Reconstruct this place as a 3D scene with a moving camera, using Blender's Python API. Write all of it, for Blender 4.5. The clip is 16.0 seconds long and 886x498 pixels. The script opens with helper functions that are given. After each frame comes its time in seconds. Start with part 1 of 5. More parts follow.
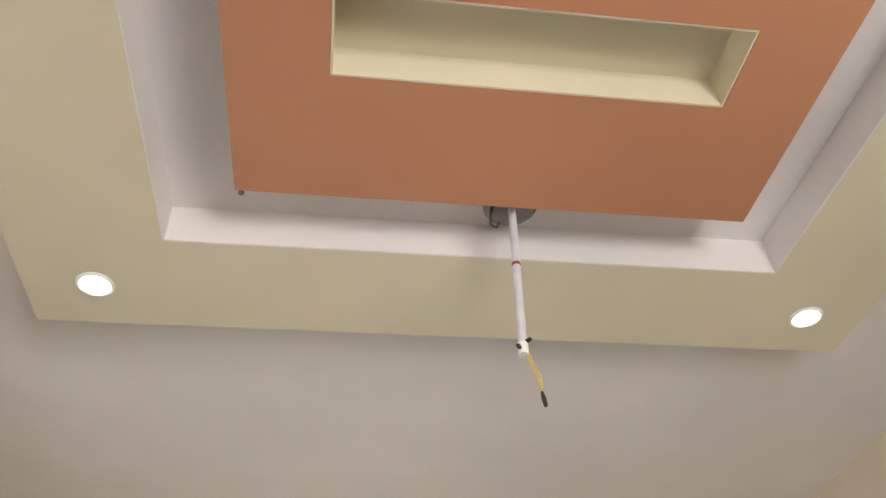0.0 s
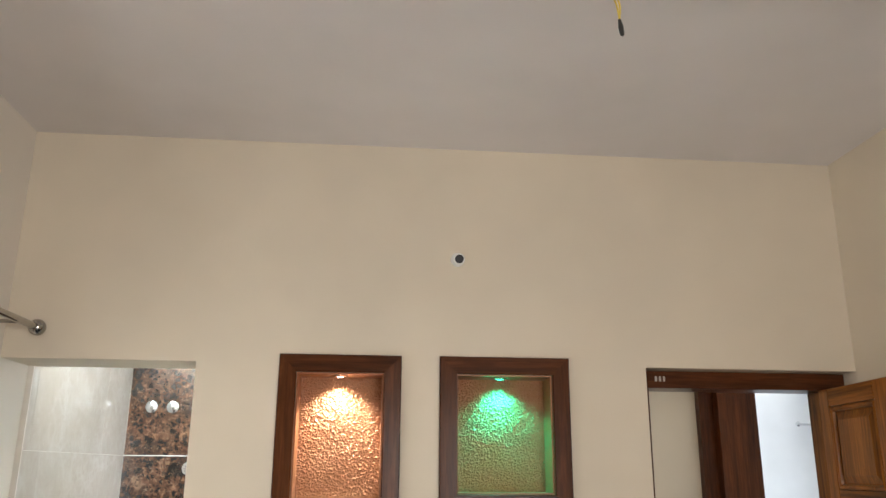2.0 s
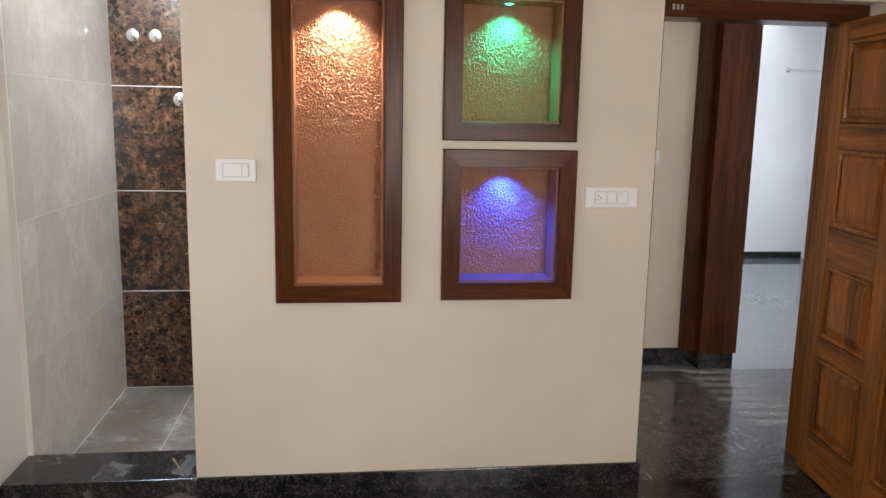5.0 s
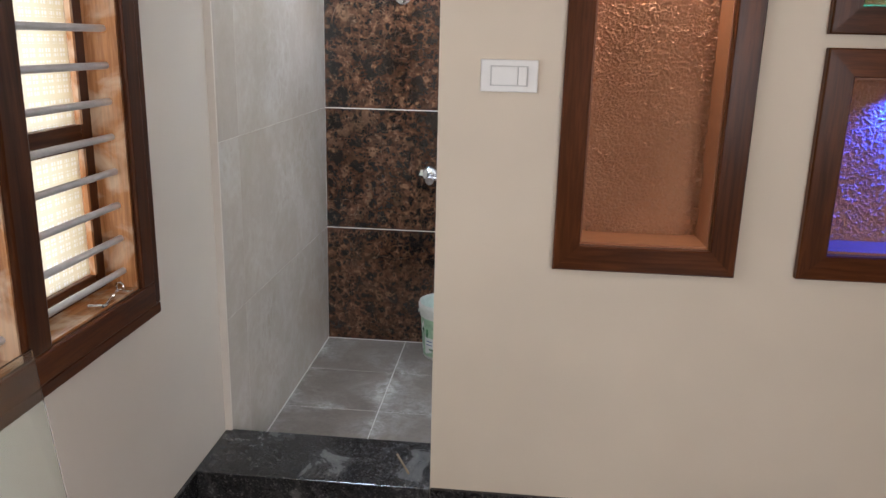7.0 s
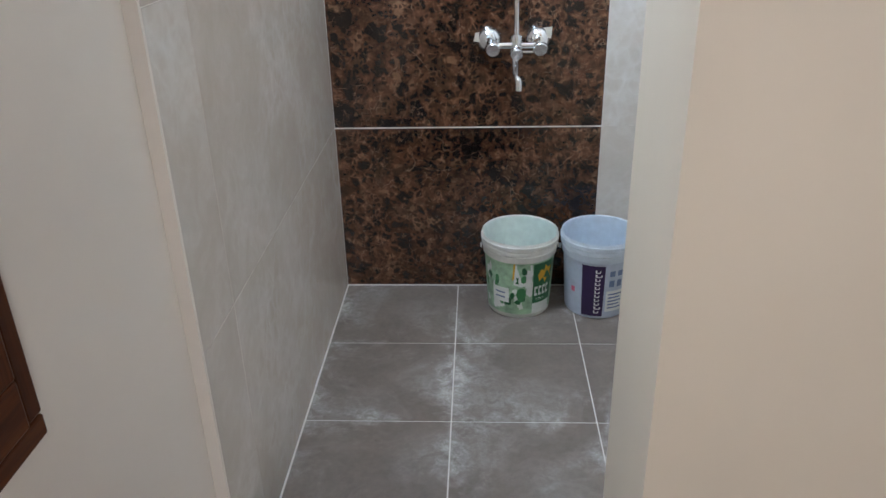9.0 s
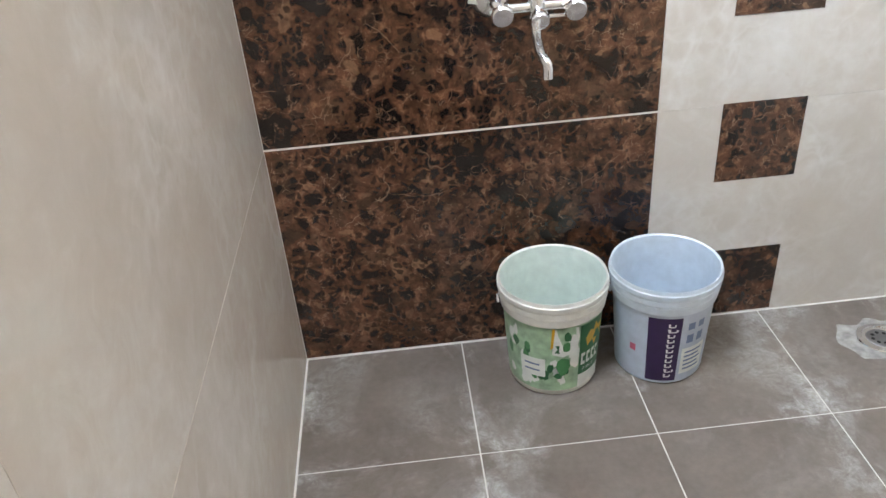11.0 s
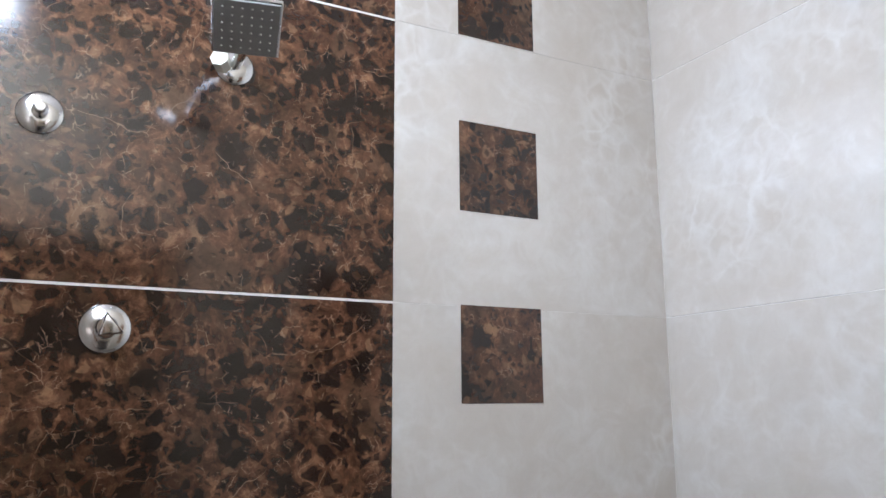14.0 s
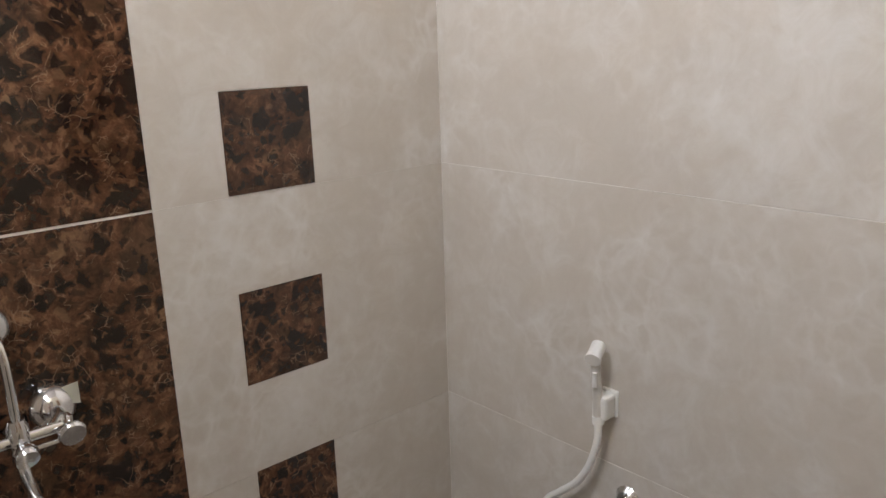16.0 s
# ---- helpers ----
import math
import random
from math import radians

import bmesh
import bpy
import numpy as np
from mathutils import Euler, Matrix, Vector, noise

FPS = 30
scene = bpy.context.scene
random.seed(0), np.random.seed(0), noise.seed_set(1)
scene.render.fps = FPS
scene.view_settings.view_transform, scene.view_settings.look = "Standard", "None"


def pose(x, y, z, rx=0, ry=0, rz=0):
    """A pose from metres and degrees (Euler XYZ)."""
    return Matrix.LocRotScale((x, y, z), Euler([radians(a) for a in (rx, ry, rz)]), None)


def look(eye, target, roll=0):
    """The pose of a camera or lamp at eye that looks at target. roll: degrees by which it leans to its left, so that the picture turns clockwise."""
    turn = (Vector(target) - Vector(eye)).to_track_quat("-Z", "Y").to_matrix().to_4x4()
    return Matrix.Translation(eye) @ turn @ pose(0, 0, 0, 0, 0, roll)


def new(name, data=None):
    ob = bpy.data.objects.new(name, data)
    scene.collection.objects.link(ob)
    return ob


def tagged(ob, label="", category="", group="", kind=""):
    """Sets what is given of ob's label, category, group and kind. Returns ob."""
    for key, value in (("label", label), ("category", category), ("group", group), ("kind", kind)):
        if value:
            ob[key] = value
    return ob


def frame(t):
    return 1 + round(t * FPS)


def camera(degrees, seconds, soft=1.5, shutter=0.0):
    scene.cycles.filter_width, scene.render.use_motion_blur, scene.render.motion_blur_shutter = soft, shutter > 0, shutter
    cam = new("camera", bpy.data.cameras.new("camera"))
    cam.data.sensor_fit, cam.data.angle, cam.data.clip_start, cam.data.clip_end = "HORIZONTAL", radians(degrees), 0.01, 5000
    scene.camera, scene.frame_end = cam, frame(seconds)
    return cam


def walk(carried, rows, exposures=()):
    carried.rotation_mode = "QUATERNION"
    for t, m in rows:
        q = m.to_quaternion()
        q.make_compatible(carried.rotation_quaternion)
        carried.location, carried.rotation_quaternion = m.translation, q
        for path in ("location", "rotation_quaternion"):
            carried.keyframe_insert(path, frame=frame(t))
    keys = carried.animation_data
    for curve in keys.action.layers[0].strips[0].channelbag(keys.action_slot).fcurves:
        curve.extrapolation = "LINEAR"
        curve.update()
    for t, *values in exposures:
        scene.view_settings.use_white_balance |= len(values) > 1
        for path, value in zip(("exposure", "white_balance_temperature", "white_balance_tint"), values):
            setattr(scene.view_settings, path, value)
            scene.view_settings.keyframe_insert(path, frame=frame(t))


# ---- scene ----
cam = camera(59.4, 16.0)
PATH = [
    (0, (1.469, -3.232, 1.748), (1.725, -1.766, 3.084), -3.5),
    (0.5, (1.459, -3.227, 1.745), (1.684, -1.585, 2.866), -1.0),
    (1, (1.462, -3.213, 1.737), (1.645, -1.435, 2.634), 0.3),
    (1.5, (1.463, -3.198, 1.711), (1.62, -1.331, 2.412), 0.3),
    (2, (1.431, -3.201, 1.739), (1.605, -1.284, 2.283), 0.4),
    (2.5, (1.421, -3.202, 1.779), (1.618, -1.245, 2.14), 0.6),
    (3, (1.421, -3.19, 1.763), (1.647, -1.213, 1.964), 0.5),
    (3.5, (1.446, -3.186, 1.716), (1.702, -1.204, 1.784), 0.6),
    (4, (1.454, -3.179, 1.683), (1.741, -1.201, 1.613), 0.6),
    (4.2, (1.436, -3.173, 1.687), (1.74, -1.201, 1.551), 0.6),
    (6.3, (1.163, -2.566, 1.562), (1.124, -0.625, 1.082), 1.6),
    (6.5, (1.114, -2.459, 1.547), (1.026, -0.522, 1.057), 1.7),
    (7, (0.951, -2.119, 1.533), (0.771, -0.196, 1.013), 1.4),
    (7.5, (0.856, -1.777, 1.494), (0.638, 0.124, 0.914), 0.4),
    (8, (0.732, -1.48, 1.445), (0.511, 0.393, 0.78), -0.1),
    (8.5, (0.577, -1.18, 1.421), (0.406, 0.663, 0.664), -0.5),
    (8.7, (0.541, -1.059, 1.397), (0.399, 0.769, 0.598), -0.8),
    (10.8, (0.307, -0.015, 1.283), (0.408, 1.633, 0.155), -4.4),
    (11, (0.313, 0.033, 1.302), (0.388, 1.731, 0.248), -4.7),
    (11.5, (0.284, 0.142, 1.357), (0.478, 1.992, 0.625), -3.5),
    (12, (0.275, 0.206, 1.423), (0.731, 2.116, 1.041), -1.9),
    (12.5, (0.282, 0.232, 1.482), (0.889, 2.135, 1.385), -0.5),
    (13, (0.313, 0.226, 1.53), (0.997, 2.101, 1.666), 0.2),
    (13.5, (0.291, 0.246, 1.589), (1.07, 2.073, 1.827), 0.1),
    (13.8, (0.287, 0.253, 1.608), (1.111, 2.047, 1.921), 0.3),
    (14, (0.28, 0.263, 1.612), (1.192, 2.002, 1.992), -0.3),
    (14.5, (0.301, 0.259, 1.625), (1.434, 1.874, 1.957), -1.2),
    (15, (0.335, 0.279, 1.576), (1.648, 1.786, 1.637), -3.1),
    (15.3, (0.334, 0.29, 1.55), (1.694, 1.752, 1.435), -2.8),
    (15.5, (0.355, 0.287, 1.549), (1.699, 1.745, 1.293), -2.6),
    (16, (0.362, 0.274, 1.484), (1.655, 1.709, 0.965), -1.8),
]
# the phone's own exposure drifts as it pans and walks
EXPOSURE = [(0, 1.26, 6420, 10), (1.0, 1.24, 6480, 10), (1.5, 1.14, 6500, 10), (2.5, 0.93, 6480, 11), (3.5, 0.93, 6430, 12), (4.2, 1.0, 6400, 14), (6.3, 0.76, 6300, 18), (8.7, 0.67, 6080, 16),
            (10.8, 1.32, 6500, 18), (11.5, 1.24, 6900, 18), (12.5, 0.52, 6580, 19), (13.5, -0.10, 6400, 22), (14.5, -0.40, 6560, 21), (15, -0.63, 6850, 21), (15.5, -0.50, 7300, 23), (16, -0.18, 7800, 25)]
walk(cam, [(t, look(eye, target, roll)) for t, eye, target, roll in PATH], EXPOSURE)

# ---- world, sun, lamps ----
world = bpy.data.worlds.new("sky")
world.use_nodes = True
scene.world = world
_sky = world.node_tree.nodes.new("ShaderNodeTexSky")
_sky.sky_type = "NISHITA"
_sky.sun_disc = False
_sky.sun_elevation = radians(24)
_sky.sun_rotation = radians(90)
_bg = world.node_tree.nodes["Background"]
_bg.inputs["Strength"].default_value = 0.05
world.node_tree.links.new(_sky.outputs[0], _bg.inputs[0])


def lamp(name, kind, m, energy, colour=(1, 1, 1), **more):
    data = bpy.data.lights.new(name, kind)
    data.energy, data.color = energy, colour
    for key, value in more.items():
        if key == "size":
            data.size = value
        elif key == "size_y":
            data.shape = "RECTANGLE"
            data.size_y = value
        elif key == "radius":
            data.shadow_soft_size = value
        elif key == "spot":
            data.spot_size = radians(value)
        elif key == "blend":
            data.spot_blend = value
        elif key == "angle":
            data.angle = radians(value)
    ob = new(name, data)
    ob.matrix_world = m
    return ob


FLOOR = 0.105          # bedroom floor; the bathroom floor lies at 0
CEIL = 3.11            # bedroom slab
RING = 3.0             # underside of the dropped ceiling
SUN = Vector((-1.0, 0.03, -0.45))
lamp("sun", "SUN", look((9, 1, 6), Vector((9, 1, 6)) + SUN), 5.0, (1, 0.95, 0.86), angle=0.5)
# daylight at the bedroom and bathroom windows; hall and back lamps are added fill
lamp("bedroom_window_daylight", "AREA", look((-0.32, -0.60, 1.45), (1, -0.60, 1.44)), 46, (0.95, 0.98, 1.0), size=2.70, size_y=1.26)
lamp("bathroom_window_daylight", "AREA", look((-0.10, 0.79, 2.70), (1.25, 0.98, 0.65)), 58.5, (0.68, 0.85, 1.0), size=0.90, size_y=0.46)
# added fill for the bright hall, at an unseen opening
lamp("hall_window_daylight", "AREA", look((6.55, 3.2, 1.7), (5, 3.2, 1.5)), 26, (0.80, 0.90, 1.0), size=2.0, size_y=1.4)
# added fill from behind the camera, no known window there
lamp("back_window_daylight", "AREA", look((2.55, -4.95, 1.55), (1.0, -3, 1.20)), 58, (1.0, 0.98, 0.95), size=1.2, size_y=1.3)
# added fill that brightens the near cream hall wall
lamp("hall_fanlight_daylight", "AREA", look((6.58, 0.95, 2.15), (4, 0.95, 1.2)), 32, (1.0, 0.96, 0.88), size=0.95, size_y=0.70)


# ---- materials ----
def nodes(name):
    mat = bpy.data.materials.new(name)
    mat.use_nodes = True
    return mat, mat.node_tree.nodes, mat.node_tree.links, mat.node_tree.nodes["Principled BSDF"]


def ramp(n, stops):
    r = n.new("ShaderNodeValToRGB")
    e = r.color_ramp.elements
    while len(e) < len(stops):
        e.new(0.5)
    for el, (pos, col) in zip(e, stops):
        el.position, el.color = pos, (*col, 1)
    return r


def coords(n, l, scale=(1, 1, 1), spread=0.0):
    """Object coordinates, shifted at random from piece to piece."""
    tc = n.new("ShaderNodeTexCoord")
    mp = n.new("ShaderNodeMapping")
    mp.inputs["Scale"].default_value = scale
    if spread:
        info = n.new("ShaderNodeObjectInfo")
        mul = n.new("ShaderNodeVectorMath")
        mul.operation = "SCALE"
        mul.inputs[0].default_value = (spread, spread * 0.7, spread * 1.3)
        l.new(info.outputs["Random"], mul.inputs["Scale"])
        add = n.new("ShaderNodeVectorMath")
        l.new(tc.outputs["Object"], add.inputs[0])
        l.new(mul.outputs[0], add.inputs[1])
        l.new(add.outputs[0], mp.inputs[0])
    else:
        l.new(tc.outputs["Object"], mp.inputs[0])
    return mp.outputs[0]


def noise_tex(n, l, vec, scale, detail=4, rough=0.55, distort=0.0):
    t = n.new("ShaderNodeTexNoise")
    t.inputs["Scale"].default_value, t.inputs["Detail"].default_value = scale, detail
    t.inputs["Roughness"].default_value, t.inputs["Distortion"].default_value = rough, distort
    l.new(vec, t.inputs["Vector"])
    return t


def mix(n, l, fac, a, b, mode="MIX"):
    m = n.new("ShaderNodeMix")
    m.data_type, m.blend_type = "RGBA", mode
    for sock, value in ((m.inputs[0], fac), (m.inputs[6], a), (m.inputs[7], b)):
        if isinstance(value, (int, float)):
            sock.default_value = value
        elif isinstance(value, tuple):
            sock.default_value = (*value, 1)
        else:
            l.new(value, sock)
    return m.outputs[2]


def bump(n, l, height, bsdf, strength=0.2, distance=0.002):
    b = n.new("ShaderNodeBump")
    b.inputs["Strength"].default_value, b.inputs["Distance"].default_value = strength, distance
    l.new(height, b.inputs["Height"])
    l.new(b.outputs[0], bsdf.inputs["Normal"])


def paint(name, colour, rough=0.55, mottling=0.06, bumpy=0.15):
    mat, n, l, p = nodes(name)
    v = coords(n, l)
    big, fine = noise_tex(n, l, v, 1.3, 3), noise_tex(n, l, v, 220, 2)
    dark = tuple(c * (1 - mottling) for c in colour)
    lite = tuple(min(1, c * (1 + mottling)) for c in colour)
    r = ramp(n, [(0.3, dark), (0.7, lite)])
    l.new(big.outputs[0], r.inputs[0])
    l.new(r.outputs[0], p.inputs["Base Color"])
    p.inputs["Roughness"].default_value = rough
    roll = noise_tex(n, l, v, 9, 4)
    h = mix(n, l, 0.5, fine.outputs[0], roll.outputs[0])
    bump(n, l, h, p, bumpy, 0.0012)
    return mat


def plain(name, colour, rough=0.4, metal=0.0, wear=0.08):
    mat, n, l, p = nodes(name)
    v = coords(n, l)
    t = noise_tex(n, l, v, 35, 5)
    r = ramp(n, [(0.3, tuple(c * (1 - wear) for c in colour)), (0.7, tuple(min(1, c * (1 + wear)) for c in colour))])
    l.new(t.outputs[0], r.inputs[0])
    l.new(r.outputs[0], p.inputs["Base Color"])
    p.inputs["Roughness"].default_value, p.inputs["Metallic"].default_value = rough, metal
    return mat


def wood(name, axis, dark, lite, rough=0.28, coat=0.03, smear=0.0):
    """Polished wood with its grain along one axis."""
    mat, n, l, p = nodes(name)
    sc = [26.0, 26.0, 26.0]
    sc["xyz".index(axis)] = 1.6
    v = coords(n, l, tuple(sc), 7)
    grain = noise_tex(n, l, v, 1.0, 6, 0.6, 1.2)
    streak = noise_tex(n, l, v, 5.0, 3, 0.6)
    wide = noise_tex(n, l, coords(n, l, tuple(c * 0.16 for c in sc), 5), 1.0, 3, 0.5, 1.5)
    r = ramp(n, [(0.33, dark), (0.51, tuple((a + b) / 2 for a, b in zip(dark, lite))), (0.69, lite)])
    l.new(mix(n, l, 0.45, grain.outputs[0], wide.outputs[0]), r.inputs[0])
    fine = ramp(n, [(0.42, (0.55, 0.5, 0.48)), (0.56, (1, 1, 1))])
    l.new(streak.outputs[0], fine.inputs[0])
    colour = mix(n, l, 0.55, r.outputs[0], fine.outputs[0], "MULTIPLY")
    if smear:
        blot = noise_tex(n, l, coords(n, l), 9, 4, 0.55, 0.6)
        colour = mix(n, l, graded(n, l, blot.outputs[0], [(0.46, 0.0), (0.62, smear)]), colour, (0.72, 0.58, 0.42))
    l.new(colour, p.inputs["Base Color"])
    p.inputs["Roughness"].default_value = rough
    p.inputs["Coat Weight"].default_value, p.inputs["Coat Roughness"].default_value = coat, 0.16
    p.inputs["Specular IOR Level"].default_value = 0.13
    bump(n, l, streak.outputs[0], p, 0.12, 0.0006)
    return mat


def shifted(n, l, vec, scale, amount, rough=0.6):
    """The vector, pushed about by a noise."""
    t = noise_tex(n, l, vec, scale, 4, rough)
    c = n.new("ShaderNodeVectorMath")
    c.operation = "SUBTRACT"
    l.new(t.outputs["Color"], c.inputs[0])
    c.inputs[1].default_value = (0.5, 0.5, 0.5)
    w = n.new("ShaderNodeVectorMath")
    w.operation = "MULTIPLY_ADD"
    l.new(c.outputs[0], w.inputs[0])
    w.inputs[1].default_value = (amount, amount, amount)
    l.new(vec, w.inputs[2])
    return w.outputs[0]


def voronoi(n, l, vec, scale, feature="F1"):
    t = n.new("ShaderNodeTexVoronoi")
    t.feature = feature
    t.inputs["Scale"].default_value = scale
    l.new(vec, t.inputs["Vector"])
    return t


def graded(n, l, value, stops):
    r = ramp(n, [(p, c if isinstance(c, tuple) else (c, c, c)) for p, c in stops])
    l.new(value, r.inputs[0])
    return r.outputs[0]


def dark_marble():
    """Brown brecciated marble: scattered dark fragments in a mottled tan ground, with a broken web of pale veins."""
    mat, n, l, p = nodes("dark_marble")
    v = coords(n, l, (1, 1, 1), 9)
    soft = shifted(n, l, shifted(n, l, v, 6, 0.05), 45, 0.013)
    fine = noise_tex(n, l, soft, 30, 8, 0.72, 0.3)
    base = graded(n, l, fine.outputs[0], [(0.30, (0.024, 0.0112, 0.0075)), (0.43, (0.072, 0.0315, 0.0178)), (0.55, (0.132, 0.060, 0.032)), (0.70, (0.30, 0.156, 0.083))])
    # fragments, from hand-wide ones down to crumbs, crowded in some places and rare in others
    for scale, keep, patch, strong in ((8, 1.20, 2.2, 0.88), (16, 1.12, 3.1, 0.9), (31, 1.04, 4.5, 0.85), (60, 1.02, 7.0, 0.75)):
        cell = voronoi(n, l, soft, scale)
        edge = voronoi(n, l, soft, scale, "DISTANCE_TO_EDGE")
        ragged = noise_tex(n, l, v, scale * 4, 3, 0.6)
        depth = n.new("ShaderNodeMath")
        depth.operation = "MULTIPLY_ADD"
        l.new(ragged.outputs[0], depth.inputs[0])
        depth.inputs[1].default_value = -0.22
        l.new(edge.outputs["Distance"], depth.inputs[2])
        core = graded(n, l, depth.outputs[0], [(0.0, 0.0), (0.10, 1.0)])
        sep = n.new("ShaderNodeSeparateColor")
        l.new(cell.outputs["Color"], sep.inputs[0])
        crowd = noise_tex(n, l, v, patch, 3, 0.6)
        pick = n.new("ShaderNodeMath")
        pick.operation = "MULTIPLY_ADD"
        l.new(crowd.outputs[0], pick.inputs[0])
        pick.inputs[1].default_value = 1.3
        l.new(sep.outputs[0], pick.inputs[2])
        half = n.new("ShaderNodeMath")
        half.operation = "MULTIPLY"
        half.inputs[1].default_value = 0.5
        l.new(pick.outputs[0], half.inputs[0])
        some = graded(n, l, half.outputs[0], [(0.0, 0.0), (keep * 0.5, 0.0), (keep * 0.5 + 0.05, strong)])
        tone = graded(n, l, sep.outputs[1], [(0.0, (0.009, 0.0065, 0.006)), (0.62, (0.016, 0.010, 0.008)), (0.75, (0.050, 0.026, 0.016)), (0.90, (0.105, 0.054, 0.030)), (0.97, (0.21, 0.115, 0.062))])
        grain = graded(n, l, fine.outputs[0], [(0.3, 0.6), (0.7, 1.6)])
        tone = mix(n, l, 1.0, tone, grain, "MULTIPLY")
        base = mix(n, l, mix(n, l, 1.0, core, some, "MULTIPLY"), base, tone)
    # hair veins round the fragments and a few long cracks
    for vec, scale, width, lo, amount in ((soft, 8, 0.007, 0.57, 0.3), (soft, 16, 0.014, 0.58, 0.45), (soft, 31, 0.034, 0.55, 0.6), (soft, 60, 0.06, 0.56, 0.6), (shifted(n, l, v, 3, 0.2), 3.3, 0.004, 0.52, 0.55)):
        e = voronoi(n, l, vec, scale, "DISTANCE_TO_EDGE")
        line = graded(n, l, e.outputs["Distance"], [(0.0, 1.0), (width, 0.0)])
        brk = noise_tex(n, l, v, 7 + scale * 0.5, 4, 0.65)
        gate = graded(n, l, brk.outputs[0], [(lo, 0.0), (lo + 0.08, amount)])
        base = mix(n, l, mix(n, l, 1.0, line, gate, "MULTIPLY"), base, (0.38, 0.25, 0.16))
    drift = noise_tex(n, l, v, 2.6, 5, 0.62, 0.6)
    wide = graded(n, l, drift.outputs[0], [(0.36, (0.45, 0.43, 0.43)), (0.52, (0.95, 0.93, 0.92)), (0.66, (1.0, 1.0, 1.0))])
    l.new(mix(n, l, 1.0, base, wide, "MULTIPLY"), p.inputs["Base Color"])
    p.inputs["Roughness"].default_value = 0.13
    p.inputs["Specular IOR Level"].default_value = 0.65
    return mat


def cream_marble():
    """Polished cream tile, clouded, with knots of pale crazed veins."""
    mat, n, l, p = nodes("cream_marble_tile")
    v = coords(n, l, (1, 1, 1), 9)
    a, b = noise_tex(n, l, v, 2.6, 6, 0.62, 0.6), noise_tex(n, l, v, 13, 6, 0.7, 0.9)
    base = graded(n, l, mix(n, l, 0.40, a.outputs[0], b.outputs[0]), [(0.32, (0.525, 0.468, 0.400)), (0.50, (0.575, 0.525, 0.463)), (0.58, (0.615, 0.575, 0.52)), (0.68, (0.665, 0.635, 0.59))])
    soft = shifted(n, l, shifted(n, l, v, 4, 0.12), 26, 0.035)
    knots = noise_tex(n, l, v, 3.6, 4, 0.6, 0.5)
    place = graded(n, l, knots.outputs[0], [(0.44, 0.0), (0.66, 0.26)])
    for scale, width in ((9, 0.16), (20, 0.22), (5, 0.04)):
        e = voronoi(n, l, soft, scale, "DISTANCE_TO_EDGE")
        line = graded(n, l, e.outputs["Distance"], [(0.0, 1.0), (width, 0.0)])
        base = mix(n, l, mix(n, l, 1.0, line, place, "MULTIPLY"), base, (0.755, 0.745, 0.715))
    l.new(base, p.inputs["Base Color"])
    p.inputs["Roughness"].default_value = 0.10
    return mat


def slate_tile():
    """Matt grey-brown floor tile with a thin film of dust, and dried cement along the joints."""
    mat, n, l, p = nodes("slate_floor_tile")
    v = coords(n, l, (1, 1, 1), 6)
    a, b = noise_tex(n, l, v, 6, 6, 0.65), noise_tex(n, l, v, 60, 4, 0.6)
    base = graded(n, l, mix(n, l, 0.3, a.outputs[0], b.outputs[0]), [(0.3, (0.136, 0.106, 0.086)), (0.7, (0.228, 0.188, 0.156))])
    geo = n.new("ShaderNodeNewGeometry")
    place = geo.outputs["Position"]
    film = noise_tex(n, l, shifted(n, l, place, 4, 0.25), 3.0, 5, 0.6, 0.8)
    thin = graded(n, l, film.outputs[0], [(0.46, 0.0), (0.54, 0.15), (0.58, 0.06), (0.72, 0.30)])
    base = mix(n, l, thin, base, (0.40, 0.37, 0.34))
    tc = n.new("ShaderNodeTexCoord")
    sep = n.new("ShaderNodeSeparateXYZ")
    l.new(tc.outputs["Generated"], sep.inputs[0])
    off = []
    for k in (0, 1):
        m = n.new("ShaderNodeMath")
        m.operation = "SUBTRACT"
        l.new(sep.outputs[k], m.inputs[0])
        m.inputs[1].default_value = 0.5
        q = n.new("ShaderNodeMath")
        q.operation = "ABSOLUTE"
        l.new(m.outputs[0], q.inputs[0])
        off.append(q.outputs[0])
    far = n.new("ShaderNodeMath")
    far.operation = "MAXIMUM"
    l.new(off[0], far.inputs[0])
    l.new(off[1], far.inputs[1])
    joint = graded(n, l, far.outputs[0], [(0.12, 0.22), (0.36, 0.40), (0.49, 1.0)])
    patch = noise_tex(n, l, place, 3.1, 5, 0.66, 0.6)
    brush = noise_tex(n, l, shifted(n, l, place, 9, 0.06), 26, 5, 0.7, 0.8)
    crumbs = noise_tex(n, l, place, 110, 3, 0.6)
    dust = mix(n, l, 1.0, joint, graded(n, l, patch.outputs[0], [(0.47, 0.0), (0.62, 1.0)]), "MULTIPLY")
    dust = mix(n, l, 1.0, dust, graded(n, l, brush.outputs[0], [(0.38, 0.10), (0.62, 1.0)]), "MULTIPLY")
    dust = mix(n, l, 1.0, dust, graded(n, l, crumbs.outputs[0], [(0.35, 0.55), (0.60, 1.0)]), "MULTIPLY")
    l.new(mix(n, l, dust, base, (0.60, 0.575, 0.54)), p.inputs["Base Color"])
    l.new(graded(n, l, film.outputs[0], [(0.4, 0.36), (0.65, 0.55)]), p.inputs["Roughness"])
    bump(n, l, b.outputs[0], p, 0.25, 0.001)
    return mat


